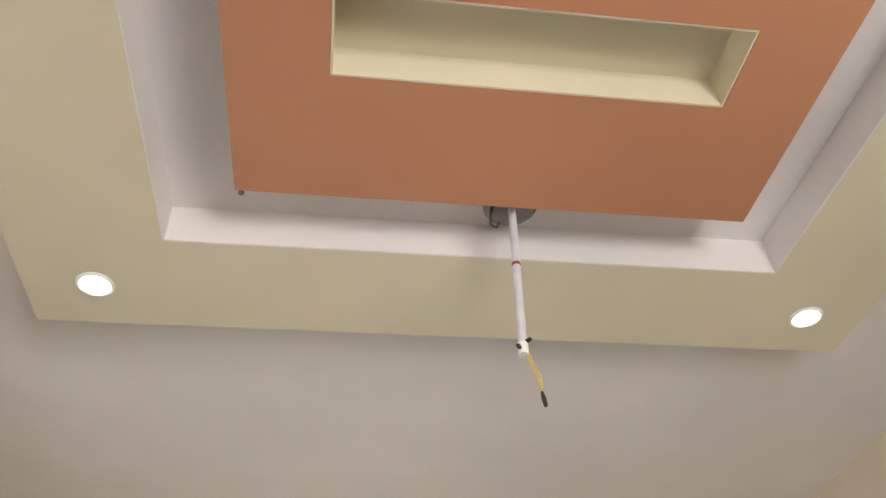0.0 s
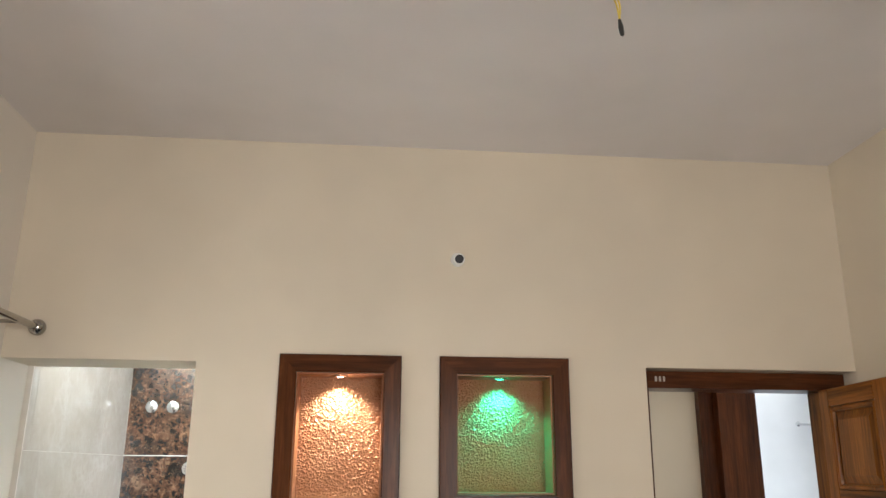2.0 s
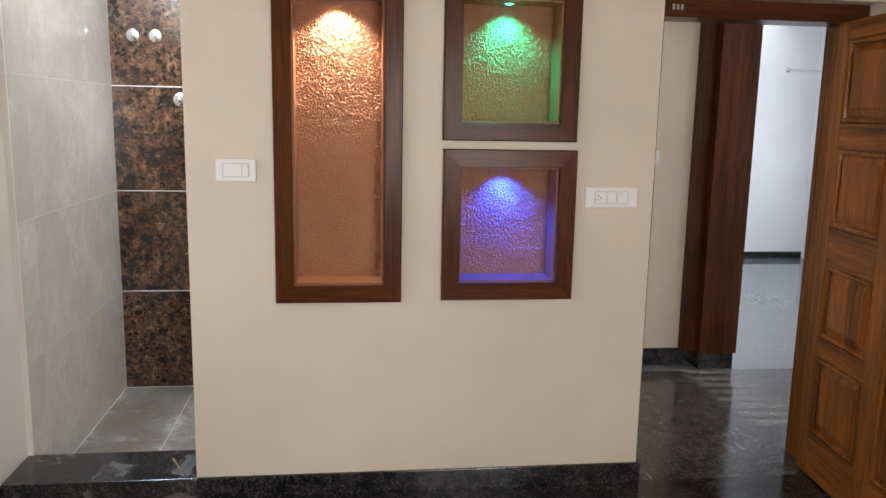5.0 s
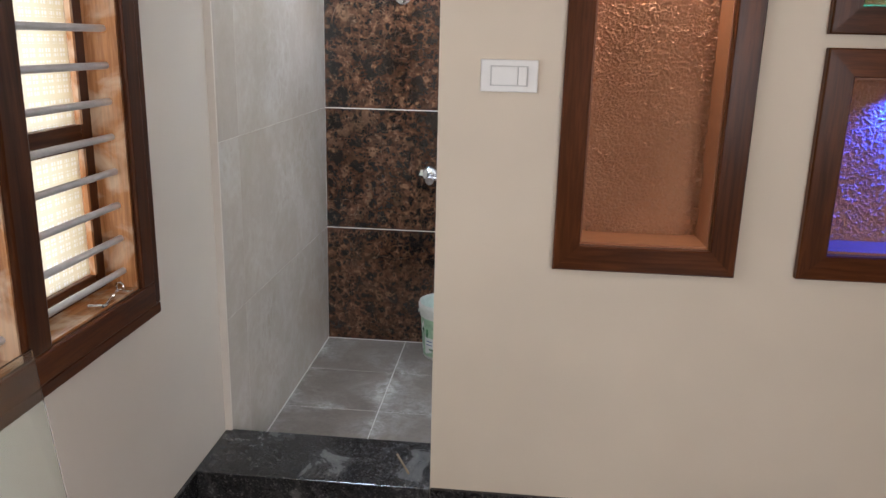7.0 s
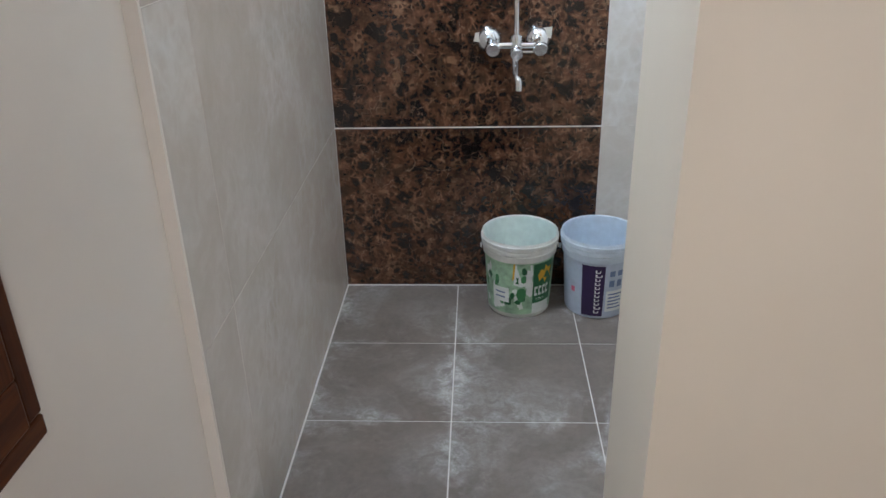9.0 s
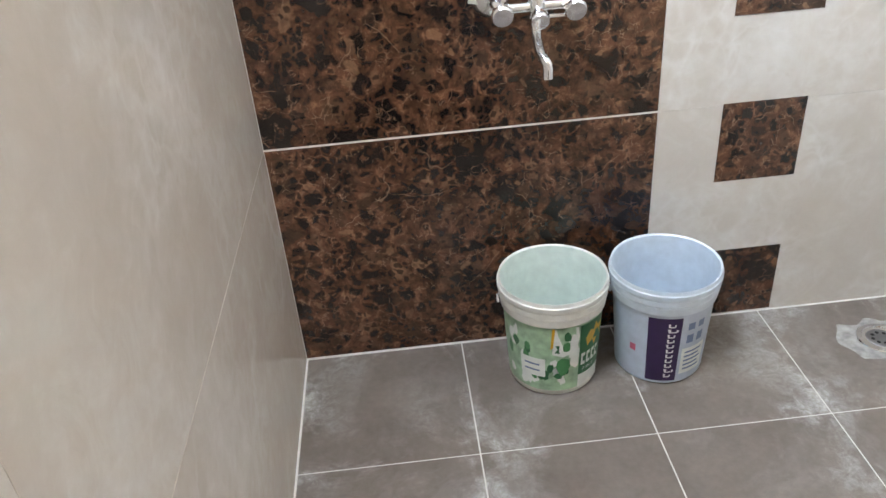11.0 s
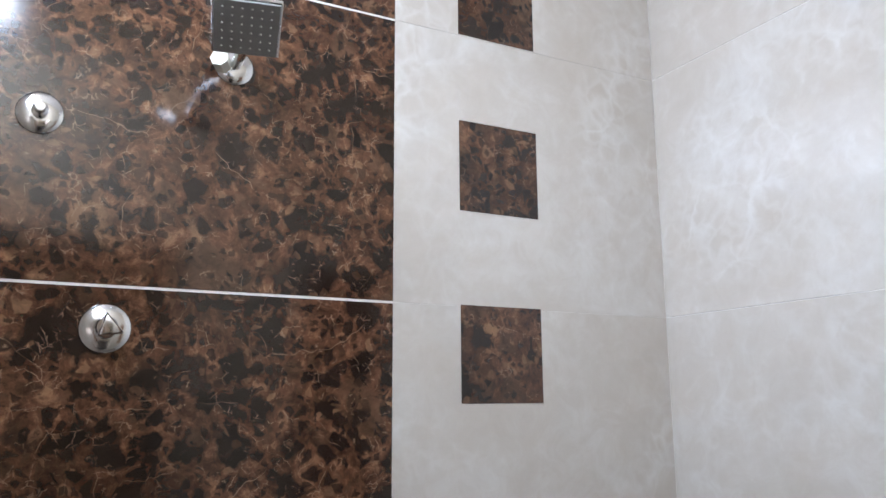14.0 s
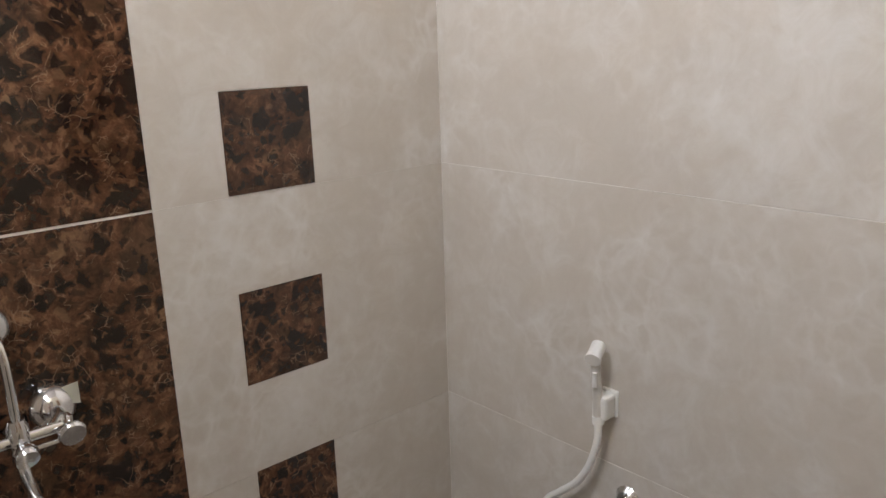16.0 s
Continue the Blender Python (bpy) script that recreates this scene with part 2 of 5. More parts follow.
def granite(name, rough=0.12, dusty=0.30, veil=0.0):
    mat, n, l, p = nodes(name)
    v = coords(n, l)
    t = n.new("ShaderNodeTexVoronoi")
    t.inputs["Scale"].default_value = 210
    l.new(v, t.inputs["Vector"])
    sep = n.new("ShaderNodeSeparateColor")
    l.new(t.outputs["Color"], sep.inputs[0])
    r = ramp(n, [(0.0, (0.006, 0.006, 0.007)), (0.6, (0.016, 0.016, 0.017)), (0.88, (0.030, 0.029, 0.028)), (1.0, (0.085, 0.08, 0.075))])
    l.new(sep.outputs[0], r.inputs[0])
    b = noise_tex(n, l, v, 22, 4, 0.65)
    rb = ramp(n, [(0.4, (0.5, 0.5, 0.5)), (0.68, (1.8, 1.8, 1.8))])
    l.new(b.outputs[0], rb.inputs[0])
    base = mix(n, l, 1.0, r.outputs[0], rb.outputs[0], "MULTIPLY")
    d = noise_tex(n, l, v, 5, 6, 0.7, 0.6)
    rd = ramp(n, [(0.52, (veil,) * 3), (0.76, (dusty,) * 3)])
    l.new(d.outputs[0], rd.inputs[0])
    l.new(mix(n, l, rd.outputs[0], base, (0.30, 0.29, 0.27)), p.inputs["Base Color"])
    rr = ramp(n, [(0.4, (rough, rough, rough)), (0.75, (rough + 0.25,) * 3)])
    l.new(d.outputs[0], rr.inputs[0])
    l.new(rr.outputs[0], p.inputs["Roughness"])
    return mat


def copper_plaster():
    """Stippled plaster under copper paint."""
    mat, n, l, p = nodes("copper_plaster")
    v = coords(n, l)
    a, b = noise_tex(n, l, v, 4, 4), noise_tex(n, l, v, 210, 3, 0.7, 0.6)
    r = ramp(n, [(0.3, (0.53, 0.266, 0.143)), (0.7, (0.63, 0.340, 0.190))])
    l.new(a.outputs[0], r.inputs[0])
    l.new(r.outputs[0], p.inputs["Base Color"])
    p.inputs["Roughness"].default_value, p.inputs["Metallic"].default_value = 0.38, 0.30
    bump(n, l, b.outputs[0], p, 1.0, 0.0065)
    return mat


def frosted_glass():
    """Milky figured glass with a woven line pattern."""
    mat, n, l, p = nodes("figured_window_glass")
    tc = n.new("ShaderNodeTexCoord")
    lines = []
    for axis in ("Y", "Z"):
        for scale in (11.0, 27.0):
            wv = n.new("ShaderNodeTexWave")
            wv.bands_direction = axis
            wv.inputs["Scale"].default_value = scale
            wv.inputs["Distortion"].default_value = 0.4
            l.new(tc.outputs["Object"], wv.inputs["Vector"])
            r = ramp(n, [(0.72, (0, 0, 0)), (0.86, (1, 1, 1))])
            l.new(wv.outputs["Fac"], r.inputs[0])
            lines.append(r.outputs[0])
    f = lines[0]
    for x in lines[1:]:
        f = mix(n, l, 1.0, f, x, "LIGHTEN")
    l.new(mix(n, l, f, (0.93, 0.94, 0.92), (0.80, 0.75, 0.58)), p.inputs["Base Color"])
    p.inputs["Transmission Weight"].default_value = 0.36
    p.inputs["Roughness"].default_value = 0.35
    p.inputs["IOR"].default_value = 1.2
    return mat


def clear_glass(name, colour):
    mat, n, l, p = nodes(name)
    p.inputs["Base Color"].default_value = (*colour, 1)
    p.inputs["Transmission Weight"].default_value = 1.0
    p.inputs["Roughness"].default_value = 0.04
    p.inputs["IOR"].default_value = 1.45
    return mat


def glow(name, colour, strength):
    mat, n, l, p = nodes(name)
    p.inputs["Base Color"].default_value = (*colour, 1)
    p.inputs["Emission Color"].default_value = (*colour, 1)
    p.inputs["Emission Strength"].default_value = strength
    return mat


CREAM = paint("cream_wall_paint", (0.66, 0.575, 0.455))
# the wall cream, lightened in colour to stand in for cooler light
CREAM_LIT = paint("cream_wall_paint_lit", (0.71, 0.655, 0.585))
RINGPAINT = paint("cream_ceiling_paint", (0.66, 0.595, 0.44))
WHITE = paint("white_ceiling_paint", (0.745, 0.70, 0.68))
HALLWHITE = paint("white_hall_paint", (0.80, 0.81, 0.82))
ORANGE = paint("orange_ceiling_paint", (0.47, 0.215, 0.115), 0.5)
BROWN_D, BROWN_L = (0.028, 0.0082, 0.0028), (0.140, 0.043, 0.013)
WOOD_X = wood("dark_wood_grain_x", "x", BROWN_D, BROWN_L)
WOOD_Y = wood("dark_wood_grain_y", "y", BROWN_D, BROWN_L)
WOOD_Z = wood("dark_wood_grain_z", "z", BROWN_D, BROWN_L)
TEAK_D, TEAK_L = (0.036, 0.0092, 0.002), (0.46, 0.158, 0.026)
TEAK_X = wood("teak_grain_x", "x", TEAK_D, TEAK_L, 0.3, 0.14)
TEAK_Z = wood("teak_grain_z", "z", TEAK_D, TEAK_L, 0.3, 0.14)
SILL_Y = wood("light_teak_grain_y", "y", (0.30, 0.118, 0.040), (0.60, 0.285, 0.115), 0.22, 0.6, 0.55)
SILL_Z = wood("light_teak_grain_z", "z", (0.30, 0.118, 0.040), (0.60, 0.285, 0.115), 0.22, 0.6, 0.55)
MARBLE = dark_marble()
TILE = cream_marble()
SLATE = slate_tile()
GROUT = plain("pale_grout", (0.72, 0.69, 0.64), 0.85)
GRANITE = granite("black_granite", 0.10, 0.10)
DUSTY = granite("dusty_black_granite", 0.10, 0.28, 0.12)
SMEARED = granite("smeared_black_granite", 0.14, 0.55, 0.03)
# black floor greyed in colour, standing in for the white wall it reflects
HALL_REFLECTION_GREY = plain("hall_floor_reflection_grey", (0.15, 0.158, 0.17), 0.07, 0.0, 0.1)
FROST = frosted_glass()
SHEET = clear_glass("green_sheet_glass", (0.86, 0.93, 0.90))
COPPER = copper_plaster()
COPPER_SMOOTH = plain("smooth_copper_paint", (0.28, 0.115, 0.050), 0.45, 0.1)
CHROME = plain("chrome", (0.82, 0.83, 0.84), 0.15, 1.0, 0.02)
BRASS = plain("antique_brass", (0.20, 0.155, 0.095), 0.32, 1.0)
STEEL = plain("painted_steel_bar", (0.55, 0.55, 0.56), 0.35, 0.3)
PLASTIC = plain("white_plastic", (0.80, 0.80, 0.77), 0.3, 0.0, 0.02)
DARKPLASTIC = plain("black_plastic", (0.012, 0.012, 0.013), 0.45)
GREYRUBBER = plain("grey_nozzle_plate", (0.27, 0.265, 0.26), 0.45)
TAPE = plain("yellowed_packing_tape", (0.62, 0.60, 0.51), 0.5)


# ---- mesh helpers ----
def part(name, bm, material, parent=None, label="", smooth=False):
    me = bpy.data.meshes.new(name)
    bmesh.ops.recalc_face_normals(bm, faces=bm.faces)
    if smooth:
        for f in bm.faces:
            f.smooth = True
        for e in bm.edges:
            if len(e.link_faces) == 2 and e.calc_face_angle(0) > radians(38):
                e.smooth = False
    bm.to_mesh(me)
    bm.free()
    me.materials.append(material)
    ob = new(name, me)
    ob.parent = parent
    if label:
        ob["label"] = label
    return ob


def thing(name, place, label, category, group=""):
    ob = new(name)
    ob.empty_display_size = 0.05
    ob.location = place
    bpy.context.view_layer.update()
    return tagged(ob, label, category, group)


def under(ob, parent):
    """Hang a mesh that was built in world places under its thing."""
    ob.parent = parent
    ob.matrix_parent_inverse = Matrix.Translation(parent.location).inverted() if parent.type == "EMPTY" else Matrix()
    return ob


def box(bm, x0, x1, y0, y1, z0, z1, bevel=0.0):
    vs = [bm.verts.new(c) for c in ((x0, y0, z0), (x1, y0, z0), (x1, y1, z0), (x0, y1, z0), (x0, y0, z1), (x1, y0, z1), (x1, y1, z1), (x0, y1, z1))]
    fs = [bm.faces.new([vs[i] for i in q]) for q in ((3, 2, 1, 0), (4, 5, 6, 7), (0, 1, 5, 4), (1, 2, 6, 5), (2, 3, 7, 6), (3, 0, 4, 7))]
    if bevel:
        edges = list({e for f in fs for e in f.edges})
        bmesh.ops.bevel(bm, geom=edges, offset=bevel, segments=2, profile=0.5, affect="EDGES")
    return bm


def boxed(*a, bevel=0.0):
    return box(bmesh.new(), *a, bevel=bevel)


def lathe(bm, profile, seg=32, m=None):
    """Turn (radius, height) pairs about z, then pose."""
    m = m or Matrix()
    rings = []
    for r, z in profile:
        if r < 1e-6:
            rings.append([bm.verts.new(m @ Vector((0, 0, z)))])
        else:
            rings.append([bm.verts.new(m @ Vector((r * math.cos(2 * math.pi * i / seg), r * math.sin(2 * math.pi * i / seg), z))) for i in range(seg)])
    for a, b in zip(rings, rings[1:]):
        for i in range(seg):
            j = (i + 1) % seg
            q = []
            for v in (a[i % len(a)], a[j % len(a)], b[j % len(b)], b[i % len(b)]):
                if v not in q:
                    q.append(v)
            if len(q) > 2:
                bm.faces.new(q)
    return bm


def tube(bm, points, r, seg=14):
    """A round bar through the points, closed at both ends."""
    pts = [Vector(p) for p in points]
    up = Vector((0.123, 0.31, 0.94)).normalized()
    rings = []
    for i, p in enumerate(pts):
        d = (pts[min(i + 1, len(pts) - 1)] - pts[max(i - 1, 0)]).normalized()
        s = d.cross(up)
        if s.length < 0.05:
            s = d.cross(Vector((1, 0, 0)))
        s.normalize()
        t = d.cross(s)
        rings.append([bm.verts.new(p + r * (math.cos(2 * math.pi * k / seg) * s + math.sin(2 * math.pi * k / seg) * t)) for k in range(seg)])
    for a, b in zip(rings, rings[1:]):
        for k in range(seg):
            bm.faces.new((a[k], a[(k + 1) % seg], b[(k + 1) % seg], b[k]))
    bm.faces.new(rings[0])
    bm.faces.new(rings[-1])
    return bm


def arc(points, steps=6):
    """A smooth curve through the points (Catmull-Rom)."""
    p = [Vector(q) for q in points]
    p = [2 * p[0] - p[1]] + p + [2 * p[-1] - p[-2]]
    out = []
    for i in range(1, len(p) - 2):
        for k in range(steps):
            t = k / steps
            out.append(0.5 * (2 * p[i] + (p[i + 1] - p[i - 1]) * t + (2 * p[i - 1] - 5 * p[i] + 4 * p[i + 1] - p[i + 2]) * t * t + (3 * p[i] - p[i - 1] - 3 * p[i + 1] + p[i + 2]) * t ** 3))
    return out + [p[-2]]


TO_ROOM = Matrix.Rotation(radians(90), 4, "X")       # local z turns to -y
TO_LEFT = Matrix.Rotation(radians(-90), 4, "Y")      # local z turns to -x
TO_RIGHT = Matrix.Rotation(radians(90), 4, "Y")      # local z turns to +x


def at(x, y, z, turn=None):
    return Matrix.Translation((x, y, z)) @ (turn or Matrix())


def grid_wall(name, across, cuts_a, cuts_z, lo, hi, holes, material):
    """A wall of thickness lo to hi, with rectangular openings (a0, a1, z0, z1)."""
    bm = bmesh.new()
    sa = sorted({*cuts_a, *(h for q in holes for h in q[:2])})
    sz = sorted({*cuts_z, *(h for q in holes for h in q[2:])})
    corner = {}

    def vert(a, w, z):
        key = (round(a, 4), round(w, 4), round(z, 4))
        if key not in corner:
            corner[key] = bm.verts.new((a, w, z) if across == "x" else (w, a, z))
        return corner[key]
    solid = lambda i, k: 0 <= i < len(sa) - 1 and 0 <= k < len(sz) - 1 and not any(
        q[0] - 1e-6 <= sa[i] and sa[i + 1] <= q[1] + 1e-6 and q[2] - 1e-6 <= sz[k] and sz[k + 1] <= q[3] + 1e-6 for q in holes)
    for i in range(len(sa) - 1):
        for k in range(len(sz) - 1):
            if not solid(i, k):
                continue
            a, b, c, d = sa[i], sa[i + 1], sz[k], sz[k + 1]
            for w in (lo, hi):
                bm.faces.new([vert(a, w, c), vert(b, w, c), vert(b, w, d), vert(a, w, d)])
            if not solid(i - 1, k):
                bm.faces.new([vert(a, lo, c), vert(a, hi, c), vert(a, hi, d), vert(a, lo, d)])
            if not solid(i + 1, k):
                bm.faces.new([vert(b, lo, c), vert(b, hi, c), vert(b, hi, d), vert(b, lo, d)])
            if not solid(i, k - 1):
                bm.faces.new([vert(a, lo, c), vert(b, lo, c), vert(b, hi, c), vert(a, hi, c)])
            if not solid(i, k + 1):
                bm.faces.new([vert(a, lo, d), vert(b, lo, d), vert(b, hi, d), vert(a, hi, d)])
    return tagged(part(name, bm, material), kind="structure")


# ---- the structure ----
WALL_R, WALL_B, BATH_R, BATH_B, DOORWAY, THICK = 3.52, -4.85, 1.61, 1.655, 0.73, 0.28
HEAD = 2.148
BWIN = (0.33, 1.25, 2.46, 2.94)
NICHES = ((1.061, 1.554, 0.923, 2.182), (1.711, 2.249, 1.570, 2.184), (1.716, 2.256, 0.929, 1.537))
RIM = 0.071
NICHE_D = 0.140
niche_holes = [(a + RIM, b - RIM, c + RIM, d - RIM) for a, b, c, d in NICHES]
# left, outer wall with the bedroom window and the bathroom's high window
WIN = (-1.92, -0.175, 0.79, 2.10)
wall_west = tagged(grid_wall("wall_west", "y", (WALL_B - 0.2, 1.9), (-0.1, 3.3), -0.25, -0.030,
                             [(WIN[0] + 0.03, WIN[1] - 0.03, WIN[2] + 0.03, WIN[3] - 0.03), BWIN], CREAM), "cream painted outer wall with a window", "wall")
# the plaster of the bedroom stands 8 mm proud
# its cream is painted lighter where cool daylight falls on the wall
west_plaster = grid_wall("wall_plaster", "y", (WALL_B, 0.2695), (0.0, CEIL), -0.030, -0.022, [(WIN[0] + 0.03, WIN[1] - 0.03, WIN[2] + 0.03, WIN[3] - 0.03)], CREAM_LIT)
wall_north = tagged(grid_wall("wall_north", "x", (-0.03, WALL_R + 0.2), (-0.1, CEIL), 0.0, THICK,
                              [(-0.03, DOORWAY, -0.1, HEAD), (2.585, WALL_R, -0.1, 2.155)] + niche_holes, CREAM), "cream wall with lit niches between two openings", "wall")
wall_east = tagged(part("wall_east", boxed(WALL_R, WALL_R + 0.2, WALL_B, 0.0, 0.0, CEIL), CREAM), "plain cream painted wall", "wall", kind="structure")
# the opening is added for the back fill lamp, out of view
wall_south = tagged(grid_wall("wall_south", "x", (-0.2, WALL_R + 0.2), (0.0, 3.3), WALL_B - 0.2, WALL_B, [(1.0, 2.5, 0.85, 2.2)], CREAM), "unseen cream painted wall with an added opening", "wall")
floor = tagged(part("floor", boxed(-0.2, WALL_R + 0.2, WALL_B, 0.0, -0.05, FLOOR), GRANITE), "polished black granite bedroom floor", "floor", kind="structure")
ceiling = tagged(part("ceiling", boxed(-0.03, WALL_R, WALL_B, 0.0, CEIL, CEIL + 0.15), WHITE), "flat off-white painted ceiling slab", "ceiling", kind="structure")
for nm, b in (("baseboard_north", (DOORWAY + 0.002, 2.60, -0.014, 0.0, FLOOR, 0.195)), ("baseboard_west", (-0.022, -0.008, WALL_B, -0.016, FLOOR, 0.195)),
              ("baseboard_east", (WALL_R - 0.014, WALL_R, WALL_B, 0.0, FLOOR, 0.195)), ("baseboard_passage", (2.586, 2.60, 0.0, 0.09, FLOOR, 0.195))):
    tagged(part(nm, boxed(*b, bevel=0.002), GRANITE), "black granite skirting", "skirting", kind="structure")

# dropped ceiling: a cream frame round an open tray, an orange board with a slot hung inside it
RO, RI = (0.699, 2.918, -3.35, -1.503), (1.052, 2.581, -3.0, -1.833)
bm = bmesh.new()
box(bm, RO[0], RO[1], RI[3], RO[3], RING, CEIL)
box(bm, RO[0], RO[1], RO[2], RI[2], RING, CEIL)
box(bm, RO[0], RI[0], RI[2], RI[3], RING, CEIL)
box(bm, RI[1], RO[1], RI[2], RI[3], RING, CEIL)
tagged(part("ceiling_frame", bm, RINGPAINT), "cream dropped ceiling frame round a tray", "false ceiling", kind="structure")
for i, b in enumerate(((RI[0], RI[1], RI[3] - 0.004, RI[3] + 0.0, RING + 0.001, CEIL), (RI[0], RI[1], RI[2], RI[2] + 0.004, RING + 0.001, CEIL),
                       (RI[0], RI[0] + 0.004, RI[2] + 0.004, RI[3] - 0.004, RING + 0.001, CEIL), (RI[1] - 0.004, RI[1], RI[2] + 0.004, RI[3] - 0.004, RING + 0.001, CEIL))):
    tagged(part("ceiling_tray_side", boxed(*b), WHITE), "off-white side of the ceiling tray", "false ceiling", kind="structure")
PX, PY = (1.228, 2.411), (-2.835, -2.012)
SX, SY = (1.426, 2.225), (-2.515, -2.333)
bm = bmesh.new()
box(bm, *PX, SY[1], PY[1], RING, RING + 0.03)
box(bm, *PX, PY[0], SY[0], RING, RING + 0.03)
box(bm, PX[0], SX[0], *SY, RING, RING + 0.03)
box(bm, SX[1], PX[1], *SY, RING, RING + 0.03)
board = tagged(part("ceiling_board", bm, ORANGE), "orange painted ceiling board with a slot", "false ceiling", kind="structure")
bm = bmesh.new()
box(bm, SX[0] + 0.001, SX[1] - 0.001, SY[1] - 0.005, SY[1] - 0.001, RING + 0.001, CEIL)
box(bm, SX[0] + 0.001, SX[1] - 0.001, SY[0] + 0.001, SY[0] + 0.005, RING + 0.001, CEIL)
box(bm, SX[0] + 0.001, SX[0] + 0.005, SY[0] + 0.005, SY[1] - 0.005, RING + 0.001, CEIL)
box(bm, SX[1] - 0.005, SX[1] - 0.001, SY[0] + 0.005, SY[1] - 0.005, RING + 0.001, CEIL)
box(bm, SX[0] + 0.005, SX[1] - 0.005, SY[0] + 0.005, SY[1] - 0.005, CEIL - 0.02, CEIL - 0.004)
tagged(part("ceiling_slot_lining", bm, RINGPAINT), "cream lining of the ceiling slot", "false ceiling", kind="structure")
bm = bmesh.new()
box(bm, PX[0] + 0.07, PX[1] - 0.07, PY[0] + 0.07, SY[0] - 0.004, RING + 0.03, CEIL)
box(bm, PX[0] + 0.07, PX[1] - 0.07, SY[1] + 0.004, PY[1] - 0.20, RING + 0.03, CEIL)
tagged(part("ceiling_board_hanger", bm, WHITE), "hidden packing that carries the ceiling board", "false ceiling", kind="structure")

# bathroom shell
tagged(part("trim_tile_edge", boxed(-0.0218, 0.0019, 0.2605, 0.2693, 0.19, HEAD + 0.2), CREAM_LIT), "cream plaster edge of the tiled wall", "trim", kind="structure")
wall_bath_back = tagged(part("wall_bath_back", boxed(-0.008, BATH_R + 0.15, BATH_B + 0.0012, BATH_B + 0.16, -0.1, 3.0), GROUT), "bathroom wall of dark and cream tiles", "wall", kind="structure")
wall_bath_right = tagged(part("wall_bath_right", boxed(BATH_R + 0.0012, BATH_R + 0.16, THICK, BATH_B + 0.0012, -0.1, 3.0), GROUT), "bathroom wall of cream marble tiles", "wall", kind="structure")
wall_bath_left = tagged(grid_wall("wall_bath_left", "y", (0.2695, BATH_B + 0.01), (-0.1, 3.0), -0.0302, 0.0008, [BWIN], GROUT), "bathroom wall of cream marble tiles", "wall")
floor_bath = tagged(part("floor_bath", boxed(0.0, BATH_R + 0.01, 0.262, BATH_B + 0.001, -0.1, -0.0012), GROUT), "bathroom floor of grey tiles", "floor", kind="structure")
ceiling_bath = tagged(part("ceiling_bath", boxed(-0.25, BATH_R + 0.16, THICK, BATH_B + 0.16, 3.0, 3.15), WHITE), "white bathroom ceiling", "ceiling", kind="structure")
threshold = tagged(part("threshold", boxed(-0.0215, DOORWAY - 0.001, -0.012, 0.272, -0.05, 0.195, bevel=0.003), SMEARED), "black granite threshold with dried cement smears", "threshold", kind="structure")

# hall beyond the bedroom door
tagged(part("floor_hall", boxed(2.585, 6.6, 0.0, 1.44, -0.05, FLOOR), DUSTY), "polished black granite hall floor", "floor", kind="structure")
tagged(part("ceiling_hall", boxed(2.3, 6.8, THICK, 5.5, CEIL, CEIL + 0.15), HALLWHITE), "white hall ceiling", "ceiling", kind="structure")
tagged(part("wall_hall_near", boxed(2.45, 3.50, 1.58, 1.75, FLOOR, CEIL), CREAM), "cream painted hall wall", "wall", kind="structure")
tagged(part("wall_hall_side", boxed(2.45, 2.585, THICK, 1.58, 0.0, CEIL), CREAM), "cream painted hall wall", "wall", kind="structure")
tagged(part("wall_hall_left", boxed(3.5, 3.64, 1.76, 5.35, FLOOR, CEIL), HALLWHITE), "white hall wall", "wall", kind="structure")
tagged(part("wall_hall_far", boxed(3.5, 6.8, 5.35, 5.5, 0.0, CEIL), HALLWHITE), "white hall wall", "wall", kind="structure")
tagged(part("wall_hall_south", boxed(WALL_R + 0.2, 6.8, 0.05, 0.25, 0.0, CEIL), HALLWHITE), "white hall wall", "wall", kind="structure")
SLOT_Y = 0.99 - 0.03 * 2.85
# hidden by the door leaf; its openings are placed for the fill lamps and sun
tagged(grid_wall("wall_hall_right", "y", (0.25, 5.35), (0.0, CEIL), 6.6, 6.8, [(SLOT_Y - 0.46, SLOT_Y + 0.46, 1.36, 1.62), (0.46, 1.44, 1.78, 2.52), (2.2, 4.2, 1.0, 2.4)], HALLWHITE), "unseen white hall wall with added openings", "wall")
tagged(part("baseboard_hall_far", boxed(3.64, 6.6, 5.336, 5.35, FLOOR, 0.180), GRANITE), "black granite skirting", "skirting", kind="structure")
tagged(part("baseboard_hall_near", boxed(2.6, 3.495, 1.566, 1.58, FLOOR, 0.215), GRANITE), "black granite skirting", "skirting", kind="structure")
# unseen bars, added to split the sun into stripes on the floor
for i in range(9):
    y = SLOT_Y - 0.46 + 0.115 * i
    tagged(part("trim_grille_bar", boxed(6.68, 6.71, y - 0.027, y + 0.027, 1.36, 1.62), HALLWHITE), "unseen white grille bar that stripes the sun", "grille", kind="structure")
# unseen panes, added so the sun stays out of the fill openings
tagged(part("window_added_pane", boxed(6.68, 6.686, 0.46, 1.44, 1.78, 2.52), FROST), "unseen glass pane added at the upper fill lamp", "window", kind="structure")
tagged(part("window_sun_block", boxed(6.68, 6.686, 2.2, 4.2, 1.0, 2.4), FROST), "unseen glass pane added to hold back the sun", "window", kind="structure")
